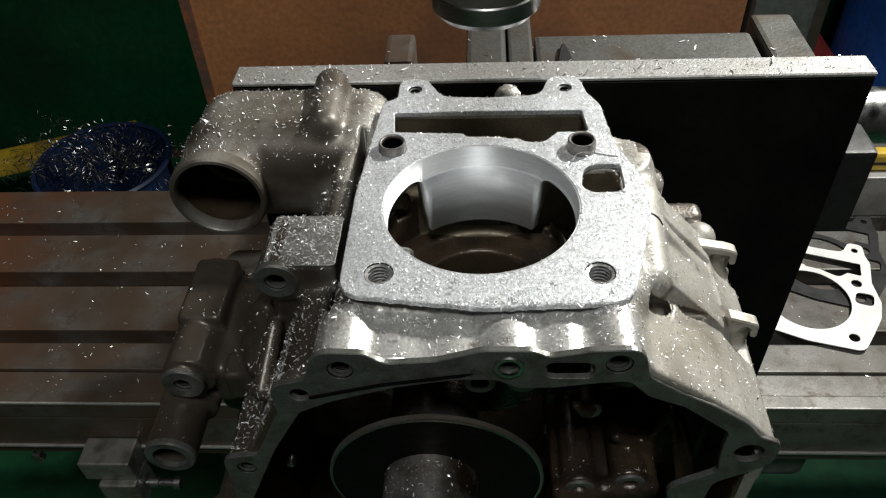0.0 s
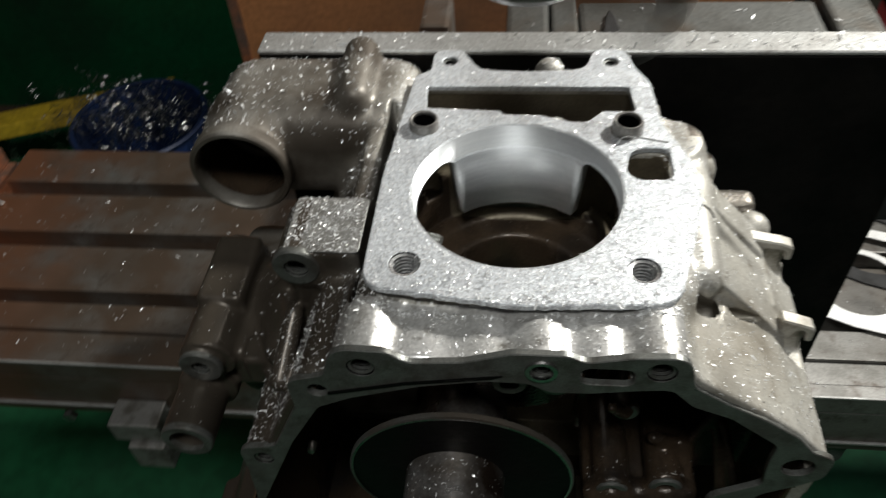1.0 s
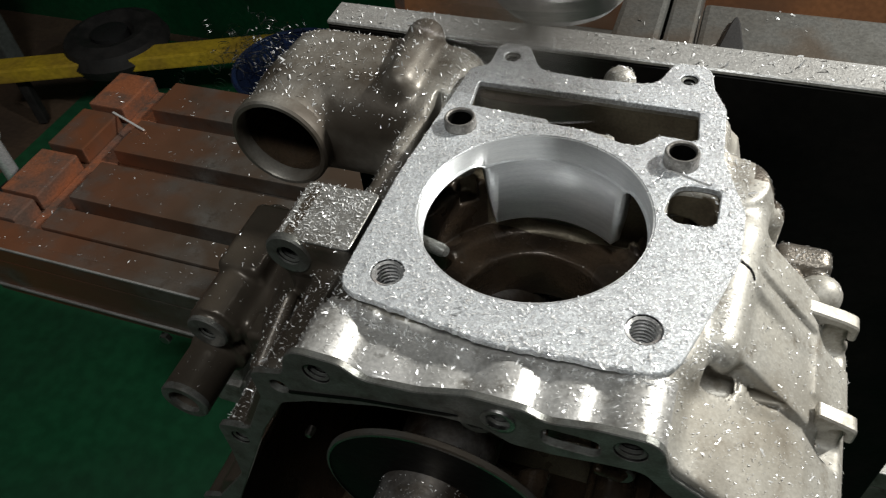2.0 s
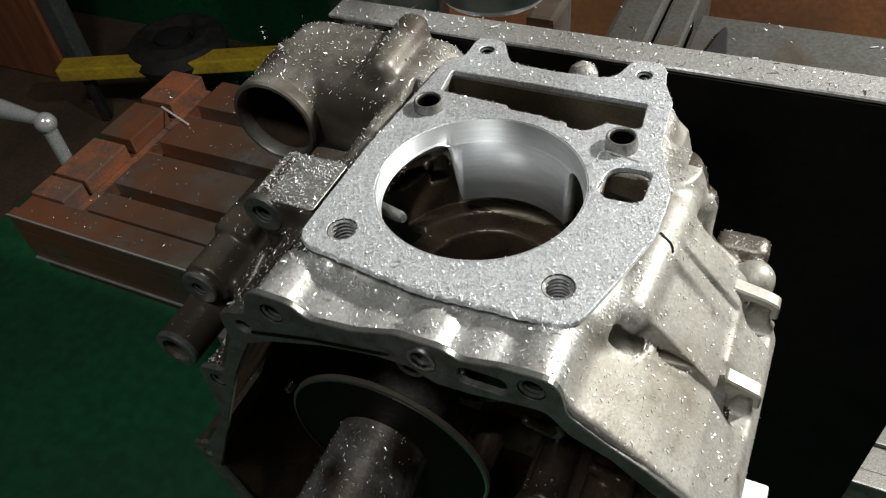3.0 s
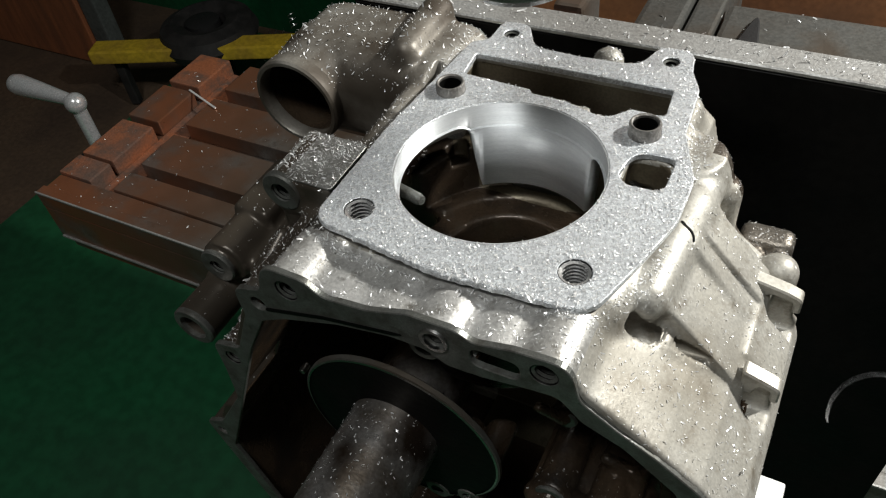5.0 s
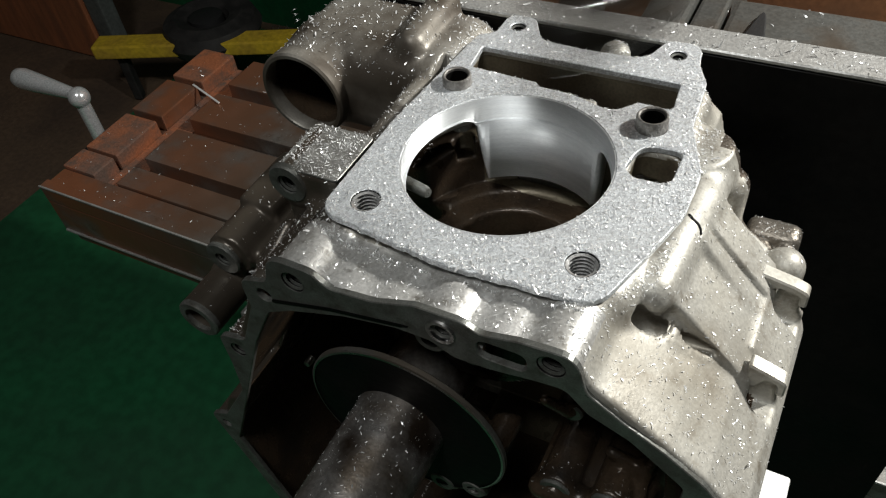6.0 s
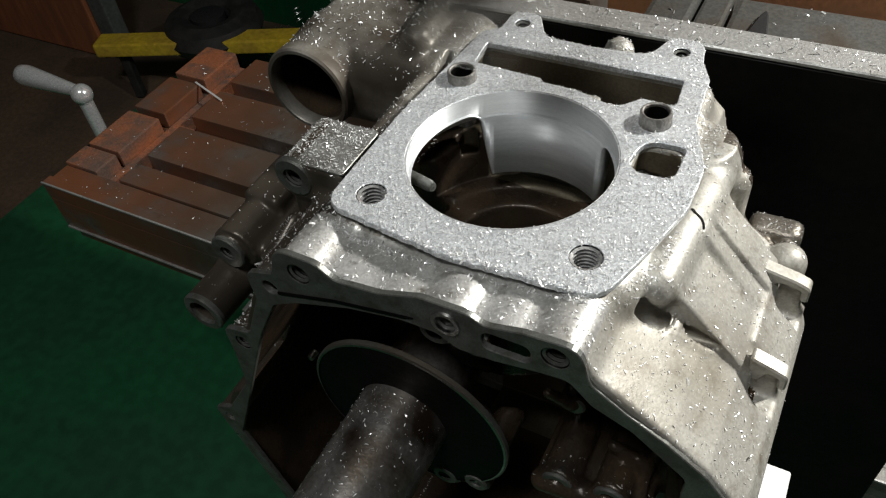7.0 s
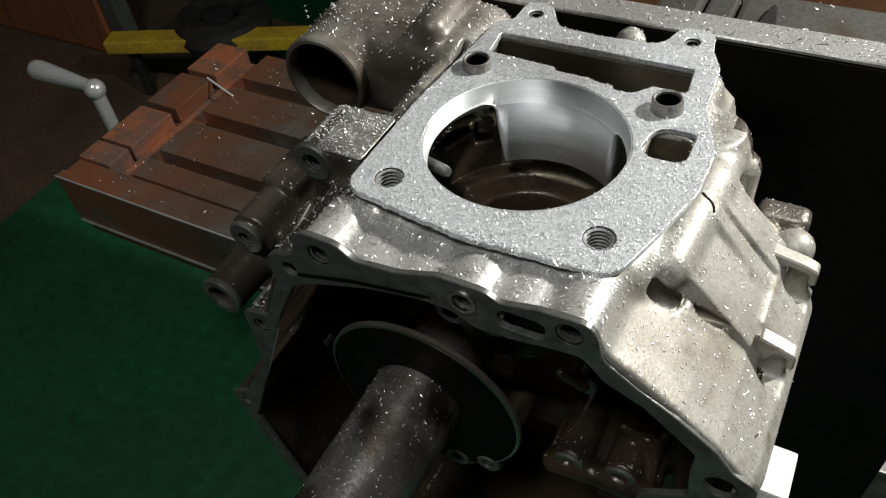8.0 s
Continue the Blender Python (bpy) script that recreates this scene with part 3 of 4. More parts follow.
for x, y, h in ((-37, 23, 3.6), (36, 22, 4.6)):
    part("locating_dowel", lathe([(0.0042, -0.02), (0.0042, h * 0.001 - 0.0004), (0.0046, h * 0.001), (0.0050, h * 0.001), (0.0054, h * 0.001 - 0.0006), (0.0054, -0.004)], 32, along("z", x, y, 0)),
         M_DOWEL, case, "hollow steel locating dowel", True)
    # black lining: the shade down the dowel hole is put into its colour
    part("dowel_bore", lathe([(0.0041, h * 0.001 - 0.0012), (0.0040, -0.018), (0.0002, -0.019)], 24, along("z", x, y, 0)), M_BLACK, case, "oily hole lining, black for the shade of its depth", True)


def liner():
    """The bored spigot: a full ring above, tongues at the back and front below."""
    bm = bmesh.new()
    n, cols = 144, []
    for i in range(n):
        a = 2 * math.pi * i / n
        ca, sa = math.cos(a), math.sin(a)
        x = 35 * ca
        inside = abs(x - 0.0) < 21.8
        edge = max(0.0, min(1.0, (23.6 - abs(x)) / 1.8))
        curl = min(1.0, max(0.0, (abs(x) - 23.6) / 4.5))
        deep = -7.6 - 29.9 * (1 if inside else edge) - (4.5 * (1 - math.sqrt(1 - (1 - curl) ** 2)) if edge == 0.0 else 0.0)
        ledge = max(-9.5, deep + 0.6)
        prof = [(35.32, -0.15), (34.95, -0.2), (34.95, ledge), (34.1, ledge - 0.25), (34.1, deep), (38.2, deep), (38.2, -4.4)]
        cols.append([bm.verts.new(mm(BORE[0] + r * ca, BORE[1] + r * sa, z)) for r, z in prof])
    for i in range(n):
        p, q = cols[i], cols[(i + 1) % n]
        for k in range(6):
            bm.faces.new((p[k], q[k], q[k + 1], p[k + 1]))
    return bm


lin = part("bore_spigot", liner(), M_BORE, case, "smooth bored cylinder spigot with side cutouts", False)
for f in lin.data.polygons:
    f.use_smooth = f.normal.z ** 2 < 0.5

part("oil_jet", join(lathe([(0.0002, 0.009), (0.0016, 0.0088), (0.0022, 0.007), (0.0022, -0.012), (0.0002, -0.012)], 20, Matrix.Translation(mm(-36, -18.5, -15.5)) @ Vector((0.93, -0.3, 0.1)).to_track_quat("Z", "Y").to_matrix().to_4x4())), M_FLANGE, case, "small oil jet in the side cutout", True)

# machined front joint face
outer = fillet([(-106, -246, 3), (-126, -165, 6), (-131, -143, 5), (-119, -136, 4), (-98, -103, 12), (-96, -80, 5), (-96, -63, 6), (-82, -60, 5), (-70, -34, 5), (-70.5, -20, 6),
                (-58, -16, 4), (-54, -2.5, 8), (-38, -3, 6), (-32, -8, 8), (-16, -6.5, 14), (-2, -1.5, 7), (13, -1.5, 7), (18, -4.5, 6), (30, -1.5, 8), (46, -0.5, 7), (49, -14, 7),
                (60, -22, 12), (72, -29.3, 12), (84, -38.6, 8), (90, -46.5, 5), (98, -50.5, 5), (97.5, -62, 6), (91, -68, 6), (80, -76, 8), (78, -100, 8), (84, -246, 3)])
inner = fillet([(-99, -240, 2), (-119.5, -158, 3), (-108.4, -133, 30), (-75.4, -57.2, 30), (-62.5, -34, 5), (-50.9, -27.6, 12), (-29, -19.7, 16), (-9.7, -15.6, 8), (2, -15.7, 5), (9.3, -19.9, 5), (20.5, -19.4, 6),
                (34, -17, 8), (43, -16, 5), (50, -24, 6), (62, -29.5, 10), (79, -44, 5), (78.5, -52, 5), (79, -60, 6), (80, -68, 5), (64, -80, 8), (70, -110, 8), (76, -240, 2)])
part("front_joint_face", slab(outer, [inner, circle(-46, -11, 4), circle(-61, -24, 3), circle(6, -9, 3.6), circle(39, -7.5, 4), circle(88, -56, 5), circle(-88, -69, 3.4), circle(-123, -147, 2.6),
                                      fillet([(17, -14.5, 3.4), (32, -14.5, 3.4), (32, -7, 3.4), (17, -7, 3.4)])], -74.0, -76.3, "y", bevel=0.0003),
     M_FLANGE, case, "dull machined front joint face")
for x, y, z, r in ((-46, -76.2, -11, 3.9), (6, -76.2, -9, 3.5), (39, -76.2, -7.5, 3.9), (-73, -39.6, -9.5, 3.9), (-120, -43.1, -64, 3.5), (-88, -76.2, -69, 3.3)):
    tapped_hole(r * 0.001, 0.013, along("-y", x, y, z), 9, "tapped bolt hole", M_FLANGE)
part("bolt_sleeve", lathe([(0.0034, -0.012), (0.0034, 0.0006), (0.0046, 0.0006), (0.0048, 0.0), (0.0048, -0.01)], 28, along("-y", 6, -76.4, -9)), M_STEEL, case, "steel locating sleeve", True)
part("oil_groove", slab(fillet([(-58, -24.5, 1), (-34, -17.5, 10), (-8, -12.5, 5), (-4, -12, 1), (-8, -13.8, 5), (-34, -18.8, 10), (-58, -26, 1)]), [], -76.2, -76.6, "y"), M_BLACK, case, "dark groove in the joint face")
part("pad_face", slab(fillet([(-76.6, -38.6, 2), (-51.8, -38.6, 2), (-51.8, -13.4, 2), (-76.6, -13.4, 2)]), [], -3.6, -2.6, "z", bevel=0.0002), M_PAD, case, "machined top of the raised pad")
part("pipe_rim", lathe([(0.0179, -0.006), (0.0174, -0.005), (0.0174, 0.0004), (0.0180, 0.0012), (0.0194, 0.0012), (0.0202, 0.0002), (0.0202, -0.005), (0.0195, -0.006)], 64, along("-y", -111.5, 21, -22)),
     M_CAST, case, "machined rim of the round intake outlet", True)
for x, y, z, r, ro in ((-125, -63, -84, 6.6, 10.1), (-120, -43, -64, 3.6, 8.5), (-73, -39.5, -9.5, 4, 8), (-3, -69.2, -26, 3, 5.6), (11, -69.2, -25.5, 3, 5.6), (36.4, -62.2, -107, 3.6, 6.4), (56, -61.2, -104, 3.6, 6.4),
                       (-8, -70.2, -122, 2.8, 5.4), (6, -70.2, -117, 2.6, 5.0), (37.5, -53.2, -65, 0.4, 4.6)):
    part("boss_face", lathe([(r * 0.001, -0.002), (r * 0.001, 0.0005), (ro * 0.001 - 0.0006, 0.0005), (ro * 0.001, -0.0002), (ro * 0.001, -0.002)], 36, along("-y", x, y - 0.2, z)), M_FLANGE, case, "machined boss face", True)


def bracket(y, x, drop):
    """A cast clip: a lip that stands out from the side over a hollow pocket, with a short drop at its end."""
    return slab(fillet([(x, -40 - drop, 1), (x, -30.2 - drop, 1), (93, -32.6 - drop, 6), (97.6, -34.4 - drop, 2.5), (97.8, -41 - drop, 1), (95.4, -41 - drop, 1), (95, -36.4 - drop, 1.5), (x + 6, -34.8 - drop, 3), (x + 3.5, -40 - drop, 1)]),
                [], y - 2.6, y + 2.8, "y", bevel=0.0006)


for y, x, drop in ((1.5, 81.5, 0), (-33.5, 86, 2.5)):
    part("cast_clip", bracket(y, x, drop), M_CAST, case, "small cast lug on the sloping side")

# clamping arbor through the crank bearing
arbor = thing("clamping_arbor", "oily steel clamping bar with dark disc, through the crankcase bearing", "clamp")
part("disc", lathe([(0.001, -0.0018), (0.0398, -0.0018), (0.0402, -0.0015), (0.0402, 0.0), (0.0399, 0.0004), (0.001, 0.0004)], 96, along("-y", -20, -70, -86)), M_BLACK, arbor, "dark turned disc with a bright edge")
part("edge_band", lathe([(0.0396, 0.0006), (0.0405, 0.0003), (0.0405, -0.0014), (0.0400, -0.0019)], 96, along("-y", -20, -70, -86)), M_VISE, arbor, "bright turned edge", True)
part("bar", lathe([(0.001, -0.10), (0.0178, -0.10), (0.0178, 0.108), (0.0165, 0.111), (0.001, 0.111)], 64, along("-y", -22, -72, -86)), M_SHAFT, arbor, "oily brown steel bar", True)
part("disc_chamfer", lathe([(0.0399, 0.0007), (0.0392, 0.0009), (0.0396, 0.0006)], 96, along("-y", -20, -70, -86)), M_STEEL, arbor, "bright turned chamfer", True)
part("stop_pin", lathe([(0.0002, 0.0016), (0.0014, 0.0013), (0.0018, 0.0), (0.0018, -0.003)], 16, along("-y", -84, -50, -110)), M_STEEL, arbor, "small bright pin", True)

# ---- plate and vise ----
plate = thing("mounting_plate", "thick dark steel mounting plate standing upright, chips along its top edge", "plate")
pl = fillet([(-117, -340, 3), (171, -340, 3), (171, -7.3, 1), (-117, -7.3, 1)])
part("panel", slab(pl, [], 82, 96.5, "y", bevel=0.0008), M_BLACK, plate, "black scaled face")
part("top_edge", slab(fillet([(-117, 81.6, 1), (171, 81.6, 1), (171, 96.9, 1), (-117, 96.9, 1)]), [], -7.2, -5.0, "z", bevel=0.0006), M_PLATE, plate, "bright ground top edge")

vise = thing("machine_vise", "grey iron machine vise holding the upright plate", "vise")
part("jaw", box((-0.115, 0.0972, 0.886), (0.196, 0.124, 0.940), 0.002), M_DARKSTEEL, vise)
part("jaw_block", box((0.030, 0.126, 0.89), (0.163, 0.222, 0.941), 0.003), M_VISE, vise)
part("end_strip", box((0.165, 0.126, 0.90), (0.190, 0.235, 0.946), 0.003), M_VISE, vise)
part("web", box((-0.012, 0.126, 0.80), (0.012, 0.30, 0.945), 0.003), M_VISE, vise)
part("slide", box((-0.10, 0.126, 0.80), (-0.014, 0.19, 0.925), 0.003), M_RUST, vise, "rust-brown slide of the vise")
part("slide_block", box((-0.063, 0.195, 0.80), (-0.045, 0.23, 0.940), 0.003), M_TABLE, vise, "brown stained block")
part("filler_bar", box((0.0135, 0.126, 0.80), (0.0285, 0.29, 0.9425), 0.002), M_VISE, vise, "narrow grey bar")
part("triangular_rib", slab(fillet([(0.033, 0.128, 0.001), (0.060, 0.128, 0.001), (0.047, 0.216, 0.003)]), [], 0.9412, 0.9445, "z", unit=1.0, bevel=0.0008), M_DARKSTEEL, vise, "dark triangular rib")
part("bed", box((-0.12, 0.10, 0.652), (0.12, 0.42, 0.795), 0.004), M_VISE, vise)
part("jaw_carrier", box((-0.11, 0.10, 0.7955), (0.115, 0.24, 0.8855), 0.004), M_VISE, vise)
part("screw", lathe([(0.0005, 0.0), (0.0165, 0.0), (0.0175, 0.001), (0.0175, 0.14), (0.0165, 0.142), (0.0005, 0.142)], 40, Matrix.Translation((0.192, 0.165, 0.915)) @ Euler((0, radians(90), 0)).to_matrix().to_4x4()), M_STEEL, vise, "bright round screw end", True)

# ---- milling table ----
table = thing("milling_table", "worn brown cast iron milling table with T-slots, rust-dusted at its end", "machine table")
part("body", box((-0.638, 0.146, 0.583), (0.75, 0.43, 0.6285), 0.002), M_TABLE, table)
part("apron", box((-0.630, 0.150, 0.565), (0.74, 0.426, 0.5828), 0.002), M_TABLE, table)
STRIPS = ((0.1455, 0.158, 0.650), (0.1585, 0.181, 0.6465), (0.1815, 0.211, 0.650), (0.226, 0.282, 0.650), (0.302, 0.356, 0.650), (0.376, 0.429, 0.650))
for y0, y1, z in STRIPS:
    part("table_strip", box((-0.556 if y0 > 0.17 else -0.637, y0, 0.6288), (0.748, y1, z), 0.0012), M_TABLE, table)
    if y0 > 0.17:
        part("end_block", box((-0.638, y0 - (0.0 if y0 < 0.2 else 0.009), 0.6288), (-0.590, y1 + 0.002, z + 0.0005), 0.0018), M_TABLE if 0.29 < y0 < 0.31 else M_RUST, table, "rust-dusted end block")
part("worn_edge", box((-0.6372, 0.1445, 0.6482), (0.7475, 0.1466, 0.6506), 0.0006), M_PLATE, table, "bright worn front edge")
part("lower_lip", box((-0.634, 0.1435, 0.5832), (0.745, 0.1462, 0.5862), 0.0008), M_PLATE, table, "worn lower lip")
part("trough", box((-0.589, 0.183, 0.6288), (-0.557, 0.428, 0.6315), 0.0005), M_RUST, table, "rust dust in the end trough")

crank = thing("table_crank", "polished steel crank handle at the table end", "handle")
part("arm", lathe([(0.0005, -0.075), (0.0085, -0.075), (0.0085, -0.01), (0.0075, 0.0)], 24, Matrix.Translation((-0.693, 0.271, 0.668))), M_CHROME, crank, "", True)
part("knuckle", lathe([(0.0128 * math.sin(math.pi * i / 12) + 1e-5, -0.0128 * math.cos(math.pi * i / 12)) for i in range(13)], 24, Matrix.Translation((-0.693, 0.271, 0.668))), M_CHROME, crank, "", True)
grip_m = Matrix.Translation((-0.699, 0.272, 0.670)) @ Vector((-1.0, 0.0, 0.02)).to_track_quat("Z", "Y").to_matrix().to_4x4()
part("grip", lathe([(0.007, 0.0), (0.0085, 0.02), (0.012, 0.065), (0.0135, 0.088), (0.012, 0.098), (0.007, 0.104), (0.0003, 0.106)], 28, grip_m), M_CHROME, crank, "polished tapered grip", True)
part("hub", box((-0.72, 0.255, 0.560), (-0.6385, 0.287, 0.592), 0.006), M_DARKSTEEL, crank)

knee = thing("machine_knee", "grey-green painted machine saddle and knee under the table", "machine base")
part("saddle", box((-0.26, 0.17, 0.50), (0.30, 0.47, 0.5648), 0.01), M_GREYPAINT, knee)
part("knee_column", box((-0.20, 0.19, 0.004), (0.24, 0.90, 0.4995), 0.015), M_GREYPAINT, knee)
stop = thing("table_stop", "small steel stop block with a screw, on the table front", "stop block")
part("block", box((-0.357, 0.118, 0.572), (-0.311, 0.1453, 0.598), 0.002), M_PAD, stop)
part("foot", box((-0.345, 0.112, 0.536), (-0.311, 0.142, 0.5715), 0.002), M_PAD, stop)
part("screw", lathe([(0.0003, 0.0), (0.005, 0.0), (0.005, 0.012), (0.0035, 0.0125), (0.0035, 0.026), (0.006, 0.0265), (0.006, 0.032), (0.0003, 0.032)], 20, Matrix.Translation((-0.3105, 0.127, 0.553)) @ Euler((0, radians(90), 0)).to_matrix().to_4x4()), M_STEEL, stop, "", True)

bolt = thing("stop_bolt", "small bright bolt head on the table front", "bolt")
part("head", lathe([(0.0003, 0.006), (0.0055, 0.006), (0.0065, 0.005), (0.0065, 0.0), (0.0003, 0.0)], 6, Matrix.Translation((-0.411, 0.1434, 0.572)) @ Euler((radians(90), 0, 0)).to_matrix().to_4x4()), M_STEEL, bolt)
OFFCUT = (-0.567, 0.348, -19)
strand = thing("steel_offcut", "long thin bright shaving across the table end block", "shaving")
st = box((-0.030, -0.0012, 0), (0.030, 0.0012, 0.0016), 0.0004)
bmesh.ops.transform(st, verts=st.verts, matrix=Matrix.Translation((OFFCUT[0], OFFCUT[1], 0.6512)) @ Euler((0, 0, radians(OFFCUT[2]))).to_matrix().to_4x4())
part("strip", st, M_CHIP, strand)

spacer = thing("spacer_block", "bright ground steel spacer block beside the crankcase", "spacer")
part("block", box(mm(92, -46, -345), mm(111.5, -26, -101), 0.001), M_GASKET, spacer)

parallel = thing("parallel_block", "ground steel parallel block lying on the table", "steel block")
part("block", box((0.335, 0.377, 0.651), (0.46, 0.421, 0.70), 0.0015), M_PLATE, parallel)
rule = thing("yellow_tool", "yellow painted tool lying on the steel block", "tool")
part("body", box((0.365, 0.386, 0.7008), (0.45, 0.417, 0.722), 0.004), M_YELLOW, rule)
part("stripe", box((0.366, 0.3855, 0.7085), (0.449, 0.3862, 0.712), 0.0002), M_RUBBER, rule, "dark groove")

# ---- the two base gaskets on the table ----
def gasket(name, m, mat, label):
    g = thing(name, label, "gasket", "base gaskets on the table")
    bm = slab(outline_deck(), [circle(*BORE, 35.5, 72), outline_tunnel(), fillet([(35, -3, 5), (36, 11, 5), (51, 12, 5), (51, -3, 5)]), circle(-36, -45, 4.6), circle(36, -45, 4.6),
                               circle(-37, 23, 4.6), circle(36, 22, 4.6), circle(-31, 66, 3), circle(33, 66, 3)], 0, 1.0)
    bmesh.ops.translate(bm, verts=bm.verts, vec=(0, 0, -1))
    part("sheet", bm, mat, g)
    g.matrix_world = m
    return g


gasket("base_gasket", pose(0.297, 0.269, 0.6545, 1.2, -1.0, -20), M_GASKET, "white card base gasket lying on the table")
gasket("base_gasket", pose(0.322, 0.318, 0.6512, 0, 0, -22), M_DARKSTEEL, "dark metal base gasket under the white one")

# ---- behind the machine ----
board = thing("back_panel", "rust-brown painted panel behind the machine", "panel")
part("sheet", slab(fillet([(-0.47, 0.004, 0.02), (0.40, 0.004, 0.02), (0.40, 1.9, 0.02), (-0.45, 1.9, 0.02)]), [], 0.9, 0.93, "y", unit=1.0), M_BOARD, board)
part("edge_strip", slab(fillet([(-0.486, 0.004, 0.004), (-0.4705, 0.004, 0.004), (-0.4505, 1.9, 0.004), (-0.466, 1.9, 0.004)]), [], 0.896, 0.934, "y", unit=1.0), M_RUST, board, "rusty folded edge")
cab = thing("cabinet", "dark grey-green machine cabinet", "cabinet")
part("body", box((0.405, 0.88, 0.004), (0.50, 1.2, 1.6), 0.01), M_GREYPAINT, cab)
part("rail", box((0.502, 0.90, 0.004), (0.525, 0.94, 1.6), 0.004), M_VISE, cab)
drum = thing("blue_drum", "blue painted steel drum", "drum")
part("shell", lathe([(0.001, 0.004), (0.26, 0.004), (0.265, 0.02), (0.265, 0.3), (0.272, 0.31), (0.265, 0.32), (0.265, 0.85), (0.255, 0.86), (0.001, 0.85)], 48, Matrix.Translation((0.93, 1.08, 0))), M_BLUE, drum, "", True)
crate = thing("red_crate", "red painted crate on the floor", "crate")
part("body", box((0.53, 1.0, 0.004), (0.66, 1.25, 0.42), 0.01), M_RED, crate)
beam = thing("yellow_barrier", "yellow painted low steel bar", "barrier")
bar_m = Matrix.Translation((-1.32, 1.03, 0.17)) @ Euler((0, 0, radians(22))).to_matrix().to_4x4()
bb = box((-0.30, -0.03, -0.018), (0.55, 0.03, 0.018), 0.005)
bmesh.ops.transform(bb, verts=bb.verts, matrix=bar_m)
part("rail", bb, M_YELLOW, beam)
for x in (-0.25, 0.45):
    leg = box((x - 0.012, 0.0, -0.165), (x + 0.012, 0.025, -0.019), 0.004)
    bmesh.ops.transform(leg, verts=leg.verts, matrix=bar_m)
    part("leg", leg, M_RUBBER, beam, "thin black leg")
tyre = thing("small_tyre", "small black rubber tyre lying beside the yellow bar", "tyre")
ring = [(0.045 + 0.0, 0.20), (0.06, 0.235), (0.10, 0.25), (0.135, 0.235), (0.15, 0.20), (0.135, 0.165), (0.10, 0.15), (0.06, 0.165), (0.045, 0.20)]
part("tread", lathe(ring, 48, Matrix.Translation((-1.36, 1.10, 0.0)) @ Matrix.Diagonal((0.88, 0.88, 0.85, 1))), M_RUBBER, tyre, "", True)
part("hub", lathe([(0.001, 0.215), (0.03, 0.215), (0.044, 0.21), (0.044, 0.004), (0.001, 0.004)], 32, Matrix.Translation((-1.36, 1.09, 0.0))), M_DARKSTEEL, tyre, "", True)
basin = thing("blue_basin", "blue plastic basin heaped with tangled swarf", "basin")
part("rim", lathe([(0.149, 0.3005), (0.158, 0.305), (0.160, 0.310), (0.156, 0.315), (0.147, 0.311)], 40, Matrix.Translation((-0.76, 0.97, 0.0)) @ Matrix.Diagonal((0.85, 0.85, 0.92, 1))), M_BASIN, basin, "rolled rim", True)
part("bowl", lathe([(0.001, 0.004), (0.12, 0.004), (0.15, 0.30), (0.145, 0.31), (0.115, 0.02), (0.001, 0.015)], 40, Matrix.Translation((-0.76, 0.97, 0.0)) @ Matrix.Diagonal((0.85, 0.85, 0.92, 1))), M_BASIN, basin, "", True)
door = thing("wooden_board", "red-brown wooden board leaning at the wall", "board")
bd = box((-2.65, 1.06, 0.004), (-1.80, 1.10, 1.8), 0.004)
part("panel", bd, M_DOORWOOD, door)
part("edge_post", box((-1.797, 1.07, 0.004), (-1.735, 1.12, 1.8), 0.006), M_GREYPAINT, door, "dull grey edge post")


# ---- the boring tool that turns over the bore ----
spindle = thing("boring_tool", "grey steel boring bar with offset tool holder, spinning over the bore", "boring tool")
AX = (-0.0005, 0.005)
part("bar", lathe([(0.0005, 0.0), (0.0146, 0.0), (0.0164, 0.002), (0.0164, 0.09), (0.022, 0.095), (0.022, 0.17), (0.0005, 0.17)], 56), M_SHAFT, spindle, "dark steel boring bar", True)
part("rim", lathe([(0.0150, 0.0002), (0.0168, 0.0024), (0.0168, 0.0075), (0.0164, 0.008)], 56), M_STEEL, spindle, "bright lower rim", True)
holder = part("tool_holder", box((0.0168, -0.009, 0.0), (0.047, 0.009, 0.026), 0.003), M_SHAFT, spindle, "offset tool holder")
part("clamp_screw", lathe([(0.0002, 0.003), (0.0034, 0.003), (0.0038, 0.0024), (0.0038, 0.0)], 20, Matrix.Translation((0.0472, 0, 0.013)) @ Euler((0, radians(90), 0)).to_matrix().to_4x4()), M_STEEL, holder, "bright clamp screw")
part("cutting_bit", box((0.036, -0.004, -0.006), (0.0445, 0.004, -0.0003), 0.001), M_STEEL, holder, "small tool bit")
part("collar", lathe([(0.0005, 0.1702), (0.040, 0.1702), (0.042, 0.173), (0.042, 0.29), (0.0005, 0.29)], 56), M_DARKSTEEL, spindle, "round tool collar", True)
mill_head = thing("milling_machine", "grey-green milling machine ram carrying the spindle quill", "machine")
part("quill", lathe([(0.0005, 1.35), (0.036, 1.35), (0.038, 1.354), (0.038, 1.52), (0.055, 1.53), (0.055, 1.64), (0.0005, 1.64)], 48, Matrix.Translation((*AX, 0))), M_STEEL, mill_head, "round steel quill", True)
part("ram", box((-0.10, -0.10, 1.642), (0.10, 0.895, 1.86), 0.02), M_GREYPAINT, mill_head)

# ---- swarf ----
def surface(*obs):
    from mathutils.bvhtree import BVHTree
    vs, fs = [], []
    for ob in obs:
        k = len(vs)
        vs += [ob.matrix_world @ v.co for v in ob.data.vertices]
        fs += [[i + k for i in p.vertices] for p in ob.data.polygons]
    return BVHTree.FromPolygons(vs, fs)


